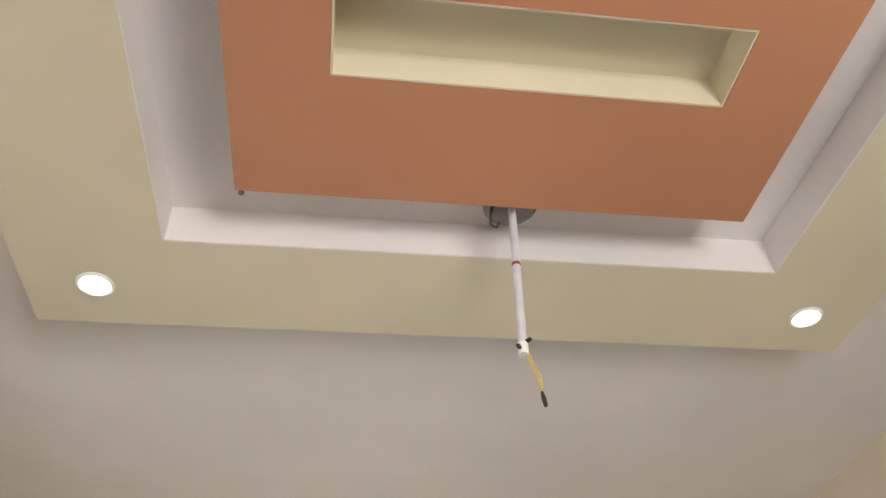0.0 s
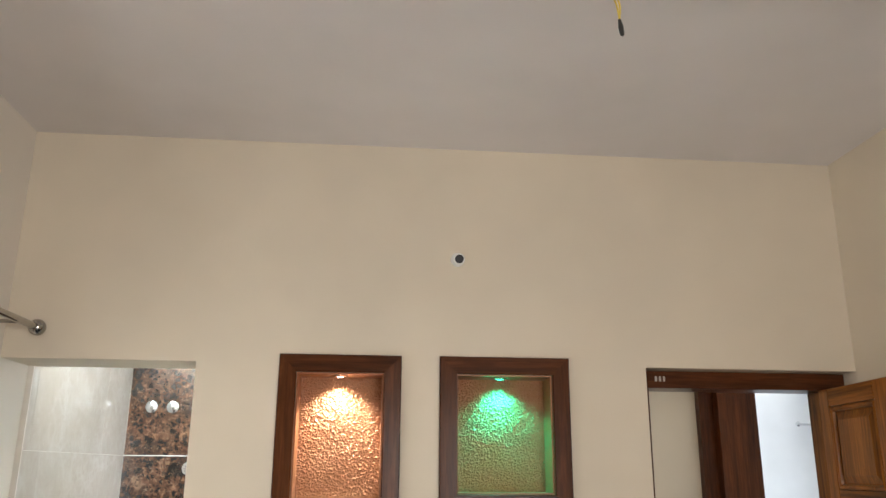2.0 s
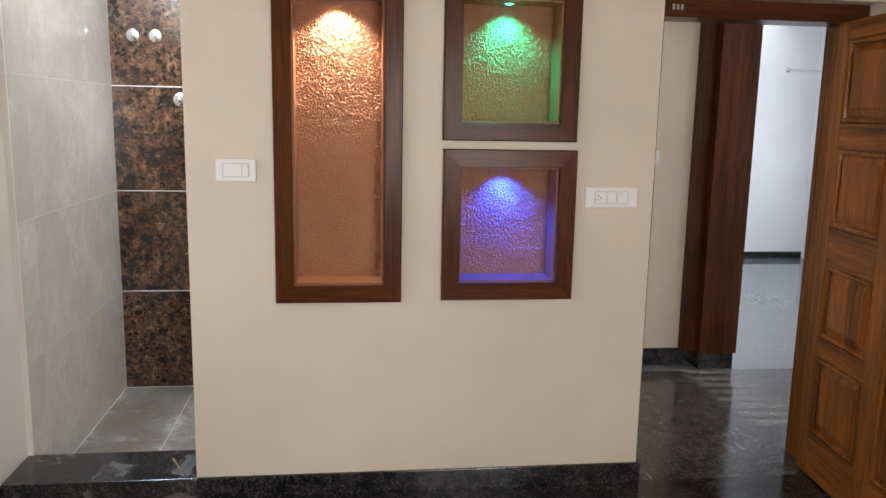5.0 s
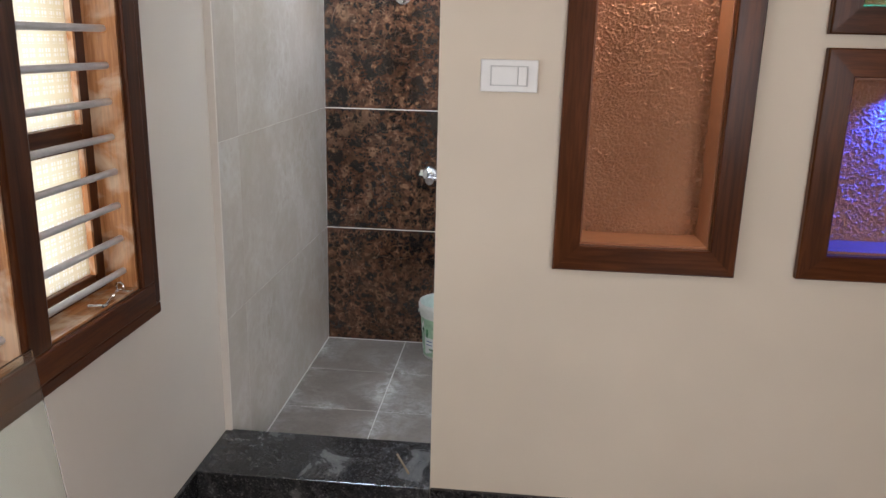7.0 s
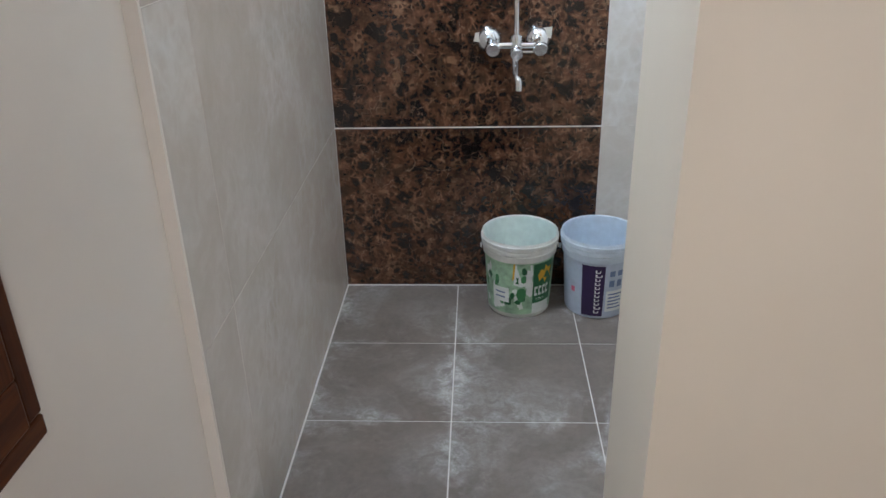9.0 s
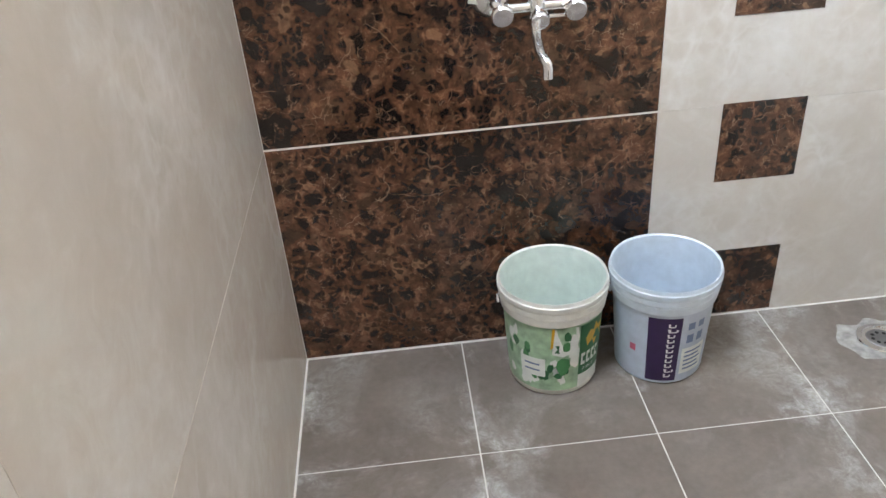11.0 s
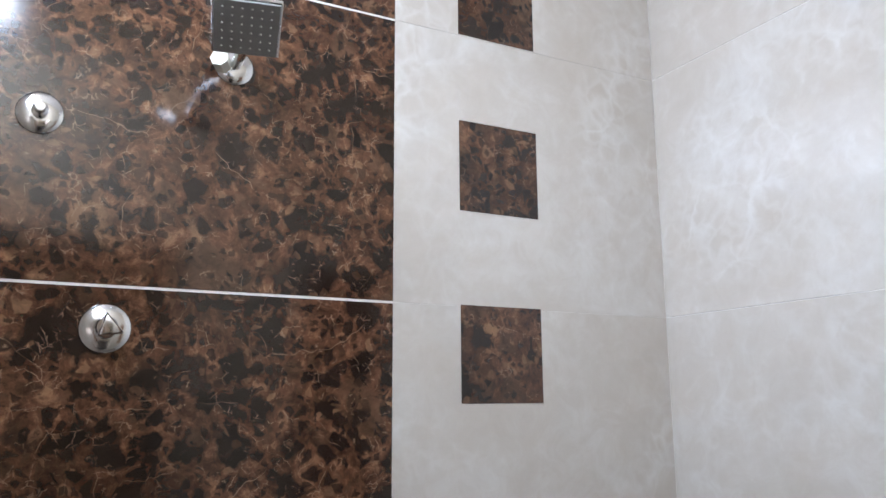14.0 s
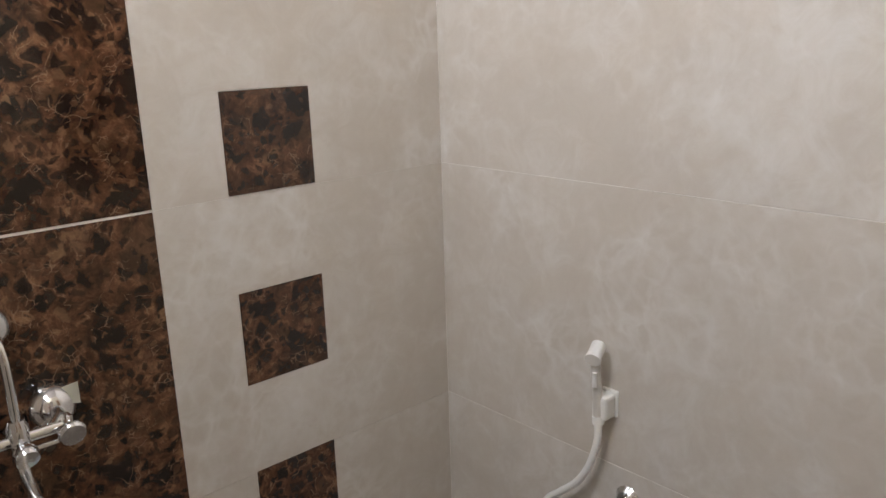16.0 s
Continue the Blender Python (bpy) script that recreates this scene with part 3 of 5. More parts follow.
# grey base colour here paints in the reflection of the hall wall
tagged(part("floor_hall_inner", boxed(2.585, 6.6, 1.44, 5.40, -0.05, FLOOR), HALL_REFLECTION_GREY), "polished hall floor, greyed for the reflected wall", "floor", kind="structure")


# ---- bedroom things ----
def mitred_frame(owner, a, b, c, d, w, y_wall):
    """Four mitred mouldings round an opening in the y = 0 wall."""
    outer = [(a, c), (b, c), (b, d), (a, d)]
    steps = [(0.0, 0.0), (0.0, 0.019), (0.004, 0.024), (w - 0.003, 0.026), (w, 0.023), (w, -0.012)]
    for k in range(4):
        p, q = outer[k], outer[(k + 1) % 4]
        sx0, sz0 = (1 if p[0] == a else -1), (1 if p[1] == c else -1)
        sx1, sz1 = (1 if q[0] == a else -1), (1 if q[1] == c else -1)
        bm = bmesh.new()
        rows = [(bm.verts.new((p[0] + sx0 * i, y_wall - h, p[1] + sz0 * i)), bm.verts.new((q[0] + sx1 * i, y_wall - h, q[1] + sz1 * i))) for i, h in steps]
        for r, s in zip(rows, rows[1:]):
            bm.faces.new((r[0], r[1], s[1], s[0]))
        bm.faces.new([r[0] for r in rows])
        bm.faces.new([r[1] for r in rows])
        bm.faces.new((rows[0][0], rows[0][1], rows[-1][1], rows[-1][0]))
        under(part("frame_rail", bm, WOOD_X if k % 2 == 0 else WOOD_Z), owner)


def niche(span, colour, power, label):
    a, b, c, d = span
    own = thing("wall_niche", ((a + b) / 2, 0, c), label, "wall niche", "lit niches in the wall")
    mitred_frame(own, a, b, c, d, RIM, 0.0)
    i, j, k, m = a + RIM, b - RIM, c + RIM, d - RIM
    # stippled back
    bm = bmesh.new()
    nx, nz = int((j - i) / 0.0020), int((m - k) / 0.0020)
    rows = []
    for u in range(nz + 1):
        row = []
        for v in range(nx + 1):
            x, z = i + (j - i) * v / nx, k + (m - k) * u / nz
            h = noise.noise(Vector((x * 165, z * 185 + 3.0, a * 9)) + 0.6 * noise.noise_vector(Vector((x * 110, 1.0, z * 110))))
            h2 = noise.noise(Vector((x * 230, z * 230, 5.0)))
            row.append(bm.verts.new((x, NICHE_D - 0.0098 * (abs(h) ** 0.8) * (1 if h > 0 else -0.5) - 0.0016 * h2, z)))
        rows.append(row)
    for r, s in zip(rows, rows[1:]):
        for v in range(nx):
            bm.faces.new((r[v], r[v + 1], s[v + 1], s[v]))
    for f in bm.faces:
        f.smooth = True
    under(part("back_panel", bm, COPPER, label="stippled copper-coloured plaster"), own)
    bm = bmesh.new()
    box(bm, i - 0.001, j + 0.001, NICHE_D + 0.006, NICHE_D + 0.03, k - 0.001, m + 0.001)
    under(part("backing", bm, COPPER_SMOOTH), own)
    # lining boards, a darker copper than the stippled back
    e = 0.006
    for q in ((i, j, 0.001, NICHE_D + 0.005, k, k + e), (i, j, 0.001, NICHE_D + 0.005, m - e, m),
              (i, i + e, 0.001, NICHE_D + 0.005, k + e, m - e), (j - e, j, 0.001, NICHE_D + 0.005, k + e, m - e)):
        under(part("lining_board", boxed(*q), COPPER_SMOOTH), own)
    x, y, z = (i + j) / 2 - 0.005, 0.080, m - e
    bm = lathe(bmesh.new(), [(0.031, 0.0), (0.031, -0.003), (0.028, -0.005), (0.022, -0.005), (0.021, 0.0)], 28, at(x, y, z))
    under(part("downlight_trim", bm, CHROME, smooth=True), own)
    bm = lathe(bmesh.new(), [(0.0, -0.0045), (0.012, -0.004), (0.0205, -0.001)], 24, at(x, y, z))
    under(part("lens", bm, glow("niche_lens", colour, 5.0), label="glowing coloured lens"), own)
    lamp("niche_lamp", "SPOT", look((x, y, z - 0.012), (x, y + 0.006, z - 0.2)), power, colour, radius=0.010, spot=122, blend=1.0)
    return own


niche(NICHES[0], (1.0, 0.91, 0.78), 20.0, "tall niche in a dark wood frame under a warm white lamp")
niche(NICHES[1], (0.015, 1.0, 0.66), 14.0, "square niche in a dark wood frame under a green lamp")
niche(NICHES[2], (0.006, 0.050, 1.0), 38.0, "square niche in a dark wood frame under a blue lamp")


def switch_plate(x0, x1, z0, z1, keys, socket, label, y=0.0):
    own = thing("switch_plate", ((x0 + x1) / 2, y, z0), label, "light switch", "white switch plates")
    under(part("plate", boxed(x0, x1, y - 0.010, y, z0, z1, bevel=0.003), PLASTIC), own)
    w, h = x1 - x0, z1 - z0
    u0, u1, v0, v1 = x0 + w * 0.19, x1 - w * 0.19, z0 + h * 0.22, z1 - h * 0.22
    # white frame greyed so the rocker gaps look shaded
    under(part("inner_frame", boxed(u0 - 0.003, u1 + 0.003, y - 0.0115, y - 0.0095, v0 - 0.003, v1 + 0.003, bevel=0.0006), plain("shaded_gap_plastic", (0.54, 0.54, 0.52), 0.4)), own)
    edges = [0.0]
    for k in keys:
        edges.append(edges[-1] + k)
    for p, q in zip(edges, edges[1:]):
        under(part("rocker", boxed(u0 + (u1 - u0) * p / edges[-1] + 0.0012, u0 + (u1 - u0) * q / edges[-1] - 0.0012, y - 0.015, y - 0.010, v0, v1, bevel=0.0015), PLASTIC), own)
    if socket:
        for dx, dz in ((0.012, 0.008), (0.012, -0.008), (0.022, 0.0)):
            bm = lathe(bmesh.new(), [(0.0, 0.0006), (0.0026, 0.0006), (0.0026, 0.0)], 12, at(u0 + dx, y - 0.015, (v0 + v1) / 2 + dz, TO_ROOM))
            under(part("socket_hole", bm, DARKPLASTIC), own)
    return own


switch_plate(0.842, 0.994, 1.403, 1.487, (3, 1), False, "white plastic switch plate with two rockers")
switch_plate(2.297, 2.517, 1.307, 1.390, (1.4, 1.2, 1.4), True, "white plastic switch and socket plate")
switch_plate(3.13, 3.25, 1.395, 1.475, (1, 1), False, "white plastic switch plate on the hall wall", 1.58)

# surveillance camera
cc = thing("security_camera", (1.785, 0.0, 2.600), "small white dome security camera on the wall", "camera")
CM = at(1.787, -0.010, 2.602, TO_ROOM @ Matrix.Rotation(radians(14), 4, "X"))
under(part("base", lathe(bmesh.new(), [(0.0, 0.0), (0.030, 0.0), (0.030, 0.008), (0.027, 0.014), (0.0, 0.016)], 32, at(1.785, 0.0, 2.600, TO_ROOM)), PLASTIC, smooth=True), cc)
under(part("eyeball", lathe(bmesh.new(), [(0.020, 0.0), (0.025, 0.010), (0.025, 0.026), (0.023, 0.036), (0.020, 0.039), (0.0, 0.039)], 32, CM), PLASTIC, smooth=True), cc)
under(part("lens", lathe(bmesh.new(), [(0.0185, 0.0), (0.0185, 0.003), (0.010, 0.006), (0.0, 0.007)], 24, CM @ Matrix.Translation((0, 0, 0.0385))), DARKPLASTIC, smooth=True), cc)

# recessed lamps of the dropped ceiling
for x, y in ((0.871, -1.660), (2.751, -1.660), (0.871, -3.19), (2.751, -3.19)):
    own = thing("ceiling_downlight", (x, y, RING), "round recessed ceiling lamp, lit", "ceiling lamp", "lamps of the dropped ceiling")
    under(part("trim", lathe(bmesh.new(), [(0.046, 0.0), (0.046, -0.003), (0.041, -0.006), (0.036, -0.004), (0.036, 0.0)], 36, at(x, y, RING)), PLASTIC, smooth=True), own)
    under(part("diffuser", lathe(bmesh.new(), [(0.0, -0.004), (0.030, -0.0035), (0.0365, -0.002)], 32, at(x, y, RING)), glow("lamp_diffuser", (1.0, 0.93, 0.78), 10.0)), own)
    lamp("downlight", "SPOT", look((x, y, RING - 0.012), (x, y, 0)), 3.0, (1.0, 0.90, 0.74), radius=0.035, spot=160, blend=0.7)

# the empty fan rod
rod = thing("fan_rod", (1.855, -1.975, CEIL), "white fan down-rod with bare yellow wires, no fan", "ceiling fan rod")
under(part("rod", tube(bmesh.new(), [(1.864, -1.965, 3.09), (1.836, -1.985, 2.625)], 0.0092, 18), plain("grey_white_enamel", (0.60, 0.60, 0.65), 0.35), smooth=True), rod)
under(part("band", tube(bmesh.new(), [(1.8500, -1.975, 2.862), (1.8496, -1.9753, 2.854)], 0.0098, 18), plain("red_band", (0.25, 0.03, 0.02), 0.5)), rod)
under(part("canopy_hook", tube(bmesh.new(), arc([(1.835, -1.95, 3.10), (1.815, -1.965, 3.05), (1.805, -1.97, 2.99), (1.815, -1.97, 2.975), (1.826, -1.97, 2.99)]), 0.004, 8), plain("rusty_iron", (0.10, 0.07, 0.05), 0.7, 0.4)), rod)
under(part("fan_box", lathe(bmesh.new(), [(0.0, 0.0), (0.065, 0.0), (0.065, -0.05), (0.055, -0.06), (0.0, -0.06)], 28, at(1.862, -1.955, CEIL)), plain("grey_conduit_box", (0.22, 0.21, 0.20), 0.7)), rod)
under(part("fork", tube(bmesh.new(), [(1.8365, -1.985, 2.640), (1.836, -1.985, 2.612)], 0.0108, 16), PLASTIC, smooth=True), rod)
for dx in (-0.014, 0.014):
    under(part("bolt", tube(bmesh.new(), [(1.8365 + dx * 0.5, -1.990, 2.634 + dx * 0.6), (1.8365 + dx * 1.0, -1.999, 2.634 + dx * 0.6)], 0.0045, 8), DARKPLASTIC), rod)
for dx in (0.0, 0.006):
    under(part("wire", tube(bmesh.new(), arc([(1.842 + dx, -1.985, 2.615), (1.850 + dx, -1.985, 2.585), (1.858 + dx, -1.985, 2.56), (1.862, -1.985, 2.53)]), 0.0017, 6), plain("yellow_wire", (0.62, 0.46, 0.08), 0.4)), rod)
under(part("taped_end", lathe(bmesh.new(), [(0.0, 0.0), (0.004, 0.004), (0.005, 0.02), (0.003, 0.035), (0.0, 0.037)], 10, at(1.866, -1.985, 2.495, Matrix.Rotation(radians(-7), 4, "Y"))), DARKPLASTIC), rod)

# bare screw on the slab
tagged(part("ceiling_screw", lathe(bmesh.new(), [(0.0, -0.006), (0.007, -0.005), (0.008, 0.0)], 14, at(1.222, -1.90, CEIL)), plain("grey_screw", (0.2, 0.2, 0.2), 0.4, 0.8)), "grey screw in the ceiling slab", "screw")

# curtain rod on the window wall
# chrome with a darkened colour, standing in for the dark room it mirrors
CHROME_DARK = plain("chrome_darkened_reflection", (0.42, 0.40, 0.37), 0.12, 1.0)
cr = thing("curtain_rod", (0.0, -1.0, 2.265), "chrome curtain rod with ball ends on brackets", "curtain rod")
under(part("rail", tube(bmesh.new(), [(0.112, -0.045, 2.265), (0.112, -2.10, 2.265)], 0.014, 18), CHROME_DARK, smooth=True), cr)
for y in (-0.03, -2.12):
    ball = [(0.033 * math.sin(math.pi * k / 12), -0.033 * math.cos(math.pi * k / 12)) for k in range(13)]
    under(part("finial", lathe(bmesh.new(), ball, 28, at(0.112, y, 2.265, TO_ROOM)), CHROME_DARK, smooth=True), cr)
for y in (-0.16, -1.0, -1.95):
    under(part("bracket", tube(bmesh.new(), [(0.0, y, 2.265), (0.102, y, 2.265)], 0.008, 14), CHROME_DARK, smooth=True), cr)
    under(part("bracket_plate", lathe(bmesh.new(), [(0.0, 0.006), (0.022, 0.005), (0.025, 0.0)], 20, at(0.0, y, 2.265, TO_RIGHT)), CHROME_DARK, smooth=True), cr)


# window with four lights, bars and casements
win = thing("window_1", (-0.022, (WIN[0] + WIN[1]) / 2, WIN[2]), "wooden window with steel bars and figured glass", "window")
win["kind"] = "structure"
y0, y1, z0, z1 = WIN
F = 0.095
WX = -0.022
MULL = [y1 - F - 0.405 - 0.49 * k for k in range(3)]
lights = []
edge = y1 - F
for m in MULL:
    lights.append((m, edge))
    edge = m - 0.085
lights.append((y0 + F, edge))
O = 0.031
for nm, q, r, o, mat in (("frame_sill_rail", (y0, y1, z0, z0 + F), (y0 + O, y1 - O, z0 + O, z0 + F), (y0, y1, z0, z0 + O - 0.003), WOOD_Y),
                         ("frame_head", (y0, y1, z1 - F, z1), (y0 + O, y1 - O, z1 - F, z1 - O), (y0, y1, z1 - O + 0.003, z1), WOOD_Y),
                         ("frame_jamb", (y0, y0 + F, z0 + F, z1 - F), (y0 + O, y0 + F, z0 + F, z1 - F), (y0, y0 + O - 0.003, z0 + O, z1 - O), WOOD_Z),
                         ("frame_jamb", (y1 - F, y1, z0 + F, z1 - F), (y1 - F, y1 - O, z0 + F, z1 - F), (y1 - O + 0.003, y1, z0 + O, z1 - O), WOOD_Z)):
    rail = under(part(nm, boxed(WX - 0.055, WX + 0.006, *q), mat), win)
    under(part("face_board", boxed(WX + 0.006, WX + 0.018, *r, bevel=0.004), mat), rail)
    under(part("edge_moulding", boxed(WX + 0.0062, WX + 0.014, *o, bevel=0.003), mat), rail)
for m in MULL:
    under(part("mullion", boxed(WX - 0.055, WX + 0.016, m - 0.085, m, z0 + F, z1 - F, bevel=0.006), WOOD_Z), win)
for a, b in lights:
    # lighter reveal boards behind the frame
    under(part("reveal_sill", boxed(WX - 0.082, WX + 0.002, a, b, z0 + F, z0 + F + 0.006), SILL_Y), win)
    under(part("reveal_board", boxed(WX - 0.082, WX + 0.002, b - 0.006, b, z0 + F + 0.006, z1 - F), SILL_Z), win)
    under(part("reveal_board", boxed(WX - 0.082, WX + 0.002, a, a + 0.006, z0 + F + 0.006, z1 - F), SILL_Z), win)
    k = 0
    while z0 + 0.145 + 0.0865 * k < z1 - F - 0.02:
        z = z0 + 0.145 + 0.0865 * k
        under(part("bar", tube(bmesh.new(), [(WX - 0.032, a, z), (WX - 0.032, b - 0.001, z)], 0.0085, 14), STEEL, smooth=True), win)
        k += 1
    # casement behind the bars
    cs = under(part("casement", boxed(WX - 0.112, WX - 0.084, b - 0.046, b + 0.004, z0 + F, z1 - F, bevel=0.002), WOOD_Z), win)
    for nm, q, mat in (("stile", (WX - 0.112, WX - 0.084, a - 0.004, a + 0.05, z0 + F, z1 - F), WOOD_Z), ("rail", (WX - 0.112, WX - 0.084, a + 0.05, b - 0.046, z0 + F, z0 + F + 0.05), WOOD_Y),
                       ("rail", (WX - 0.112, WX - 0.084, a + 0.05, b - 0.046, 1.255, 1.315), WOOD_Y), ("rail", (WX - 0.112, WX - 0.084, a + 0.05, b - 0.046, z1 - F - 0.05, z1 - F), WOOD_Y)):
        under(part(nm, boxed(*q, bevel=0.003), mat), cs)
    for p, q in ((z0 + F + 0.05, 1.255), (1.315, z1 - F - 0.05)):
        under(part("glazing_bead", boxed(WX - 0.094, WX - 0.080, b - 0.056, b - 0.046, p, q), SILL_Z), cs)
        g = under(part("pane", boxed(WX - 0.102, WX - 0.098, a + 0.046, b - 0.046, p - 0.004, q + 0.004), FROST), cs)
        g.visible_shadow = False
# window stay lying on the sill
SZ = z0 + F + 0.006
stay = thing("window_stay", (-0.04, -0.40, SZ), "chrome hook-and-eye window stay on the sill", "window stay")
under(part("arm", tube(bmesh.new(), arc([(-0.022, -0.444, SZ + 0.005), (-0.020, -0.431, SZ + 0.006), (-0.030, -0.391, SZ + 0.007), (-0.046, -0.321, SZ + 0.008)]), 0.0036, 10), CHROME, smooth=True), stay)
under(part("knuckle", tube(bmesh.new(), [(-0.033, -0.378, SZ + 0.007), (-0.035, -0.370, SZ + 0.007)], 0.006, 12), CHROME, smooth=True), stay)
under(part("eye", tube(bmesh.new(), [(-0.046 + 0.010 * math.cos(a), -0.314, SZ + 0.013 + 0.010 * math.sin(a)) for a in [math.pi * k / 8 for k in range(17)]], 0.0028, 8), CHROME, smooth=True), stay)
under(part("eye_plate", boxed(-0.060, -0.018, -0.316, -0.302, SZ, SZ + 0.003, bevel=0.001), CHROME), stay)
under(part("grip", tube(bmesh.new(), [(-0.054, -0.452, SZ + 0.0058), (-0.022, -0.445, SZ + 0.0058)], 0.0052, 12), CHROME, smooth=True), stay)

# loose sheet of glass leaning on the wall
gl = thing("glass_sheet", (0.12, -1.2, FLOOR), "loose greenish sheet of glass leaning on the wall", "glass sheet")
bm = boxed(0.0, 0.006, -1.75, -0.79, 0.0, 0.83, bevel=0.001)
bmesh.ops.transform(bm, matrix=at(0.115, 0, FLOOR + 0.001, Matrix.Rotation(radians(-6.6), 4, "Y") @ Matrix.Rotation(0, 4, "X")), verts=bm.verts)
pane = under(part("pane", bm, SHEET), gl)
pane.visible_shadow = False


# bedroom door: frame with head and jambs, leaf standing open
door = thing("door_1", (3.0, 0.15, FLOOR), "dark wooden door frame with an open panelled leaf", "door")
door["kind"] = "structure"
under(part("frame_head", boxed(2.60, 3.518, 0.09, 0.25, 2.080, 2.1535, bevel=0.003), WOOD_X), door)
under(part("frame_jamb", boxed(3.430, 3.518, 0.09, 0.25, FLOOR, 2.080, bevel=0.003), TEAK_Z), door)
under(part("frame_jamb", boxed(2.587, 2.625, 0.09, 0.25, FLOOR, 2.080, bevel=0.003), WOOD_Z), door)
for i in range(3):
    under(part("number_bar", boxed(2.655 + 0.018 * i, 2.664 + 0.018 * i, 0.0885, 0.0899, 2.108, 2.130), plain("cream_ink", (0.55, 0.5, 0.42), 0.6)), door)
under(part("strike_bolt", tube(bmesh.new(), [(2.625, 0.15, 1.06), (2.640, 0.15, 1.06)], 0.009, 12), BRASS), door)

# leaf built along +s from the hinge, then swung open
LW, LH, LT = 0.98, 1.965, 0.038
leaf = new("door_leaf")
leaf.matrix_world = Matrix.Translation((3.428, 0.088, FLOOR + 0.008)) @ Matrix.Rotation(radians(-96.2), 4, "Z")
tagged(leaf, "polished teak panelled door leaf standing open", "door leaf")


def leaf_part(name, bm, mat, label="", **k):
    return part(name, bm, mat, leaf, label, **k)


C1, C2 = (0.085, 0.455), (0.570, 0.800)
ROWS = [(1.552, 1.892), (1.112, 1.445), (0.633, 0.950), (0.20, 0.545)]
for s0, s1 in ((0.0, C1[0]), (C1[1], C2[0]), (C2[1], LW)):
    leaf_part("stile", boxed(s0, s1, -LT, 0.0, 0.0, LH, bevel=0.003), TEAK_Z)
zs = [LH] + [z for r in ROWS for z in (r[1], r[0])] + [0.0]
for za, zb in zip(zs[::2], zs[1::2]):
    leaf_part("rail", boxed(C1[0], C1[1], -LT, 0.0, zb, za, bevel=0.003), TEAK_X)
for za, zb in ((LH, 1.892), (0.20, 0.0)):
    leaf_part("rail", boxed(C2[0], C2[1], -LT, 0.0, zb, za, bevel=0.003), TEAK_X)


def raised_panel(s0, s1, z0, z1):
    """A fielded panel with moulding on both faces."""
    bm = bmesh.new()
    for side in (1, -1):
        mid = -LT / 2
        prev = None
        for inset, h in ((0.0, 0.007), (0.004, 0.018), (0.012, 0.021), (0.020, 0.016), (0.024, 0.003), (0.054, 0.013), (0.060, 0.016)):
            ring = [bm.verts.new((s, mid + side * h, z)) for s, z in ((s0 + inset, z0 + inset), (s1 - inset, z0 + inset), (s1 - inset, z1 - inset), (s0 + inset, z1 - inset))]
            if prev:
                for i in range(4):
                    bm.faces.new((prev[i], prev[(i + 1) % 4], ring[(i + 1) % 4], ring[i]))
            prev = ring
        bm.faces.new(prev)
    leaf_part("panel", bm, TEAK_Z)


for r in ROWS:
    raised_panel(*C1, *r)
raised_panel(*C2, 0.20, 1.892)
leaf_part("door_knob", lathe(bmesh.new(), [(0.0, 0.0), (0.032, 0.0), (0.032, 0.006), (0.016, 0.012), (0.013, 0.030), (0.024, 0.040), (0.028, 0.052), (0.025, 0.064), (0.010, 0.070), (0.0, 0.070)], 28,
                                      Matrix.Translation((0.872, -LT, 1.03)) @ TO_ROOM), BRASS, "antique brass knob", smooth=True)
leaf_part("lock_plate", boxed(LW, LW + 0.002, -LT + 0.008, -0.008, 0.95, 1.11), BRASS)
for z in (0.25, 1.0, 1.72):
    leaf_part("hinge", tube(bmesh.new(), [(0.0, 0.003, z - 0.05), (0.0, 0.003, z + 0.05)], 0.007, 10), BRASS)

# wood-clad column in the hall
col = thing("hall_column", (3.64, 1.5, FLOOR), "dark wood-clad hall column on a black granite plinth", "column")
under(part("cladding", boxed(3.545, 3.79, 1.45, 1.70, FLOOR + 0.105, CEIL, bevel=0.003), WOOD_Z), col)
under(part("side_cladding", boxed(3.455, 3.544, 1.515, 1.577, FLOOR + 0.105, CEIL, bevel=0.003), WOOD_Z), col)
under(part("plinth", boxed(3.550, 3.775, 1.46, 1.69, FLOOR, FLOOR + 0.105), GRANITE), col)
hr = thing("hall_curtain_rod", (5.9, 5.30, 2.25), "chrome ball end of a curtain rod in the hall", "curtain rod")
under(part("finial", lathe(bmesh.new(), [(0.0, -0.03), (0.022, -0.02), (0.03, 0.0), (0.022, 0.02), (0.0, 0.03)], 18, at(6.20, 5.28, 2.24, TO_LEFT)), CHROME, smooth=True), hr)
under(part("rail", tube(bmesh.new(), [(6.22, 5.28, 2.24), (6.58, 5.28, 2.24)], 0.0125, 12), CHROME, smooth=True), hr)
under(part("bracket", tube(bmesh.new(), [(6.32, 5.28, 2.24), (6.32, 5.35, 2.24)], 0.008, 10), CHROME, smooth=True), hr)
hd = thing("hall_downlight", (5.75, 5.05, CEIL), "round recessed hall ceiling lamp, lit", "ceiling lamp")
under(part("trim", lathe(bmesh.new(), [(0.05, 0.0), (0.05, -0.004), (0.036, -0.004), (0.036, 0.0)], 28, at(5.75, 5.05, CEIL)), PLASTIC), hd)
under(part("diffuser", lathe(bmesh.new(), [(0.0, -0.003), (0.036, -0.002)], 28, at(5.75, 5.05, CEIL)), glow("hall_lamp_diffuser", (1, 1, 1), 8.0)), hd)
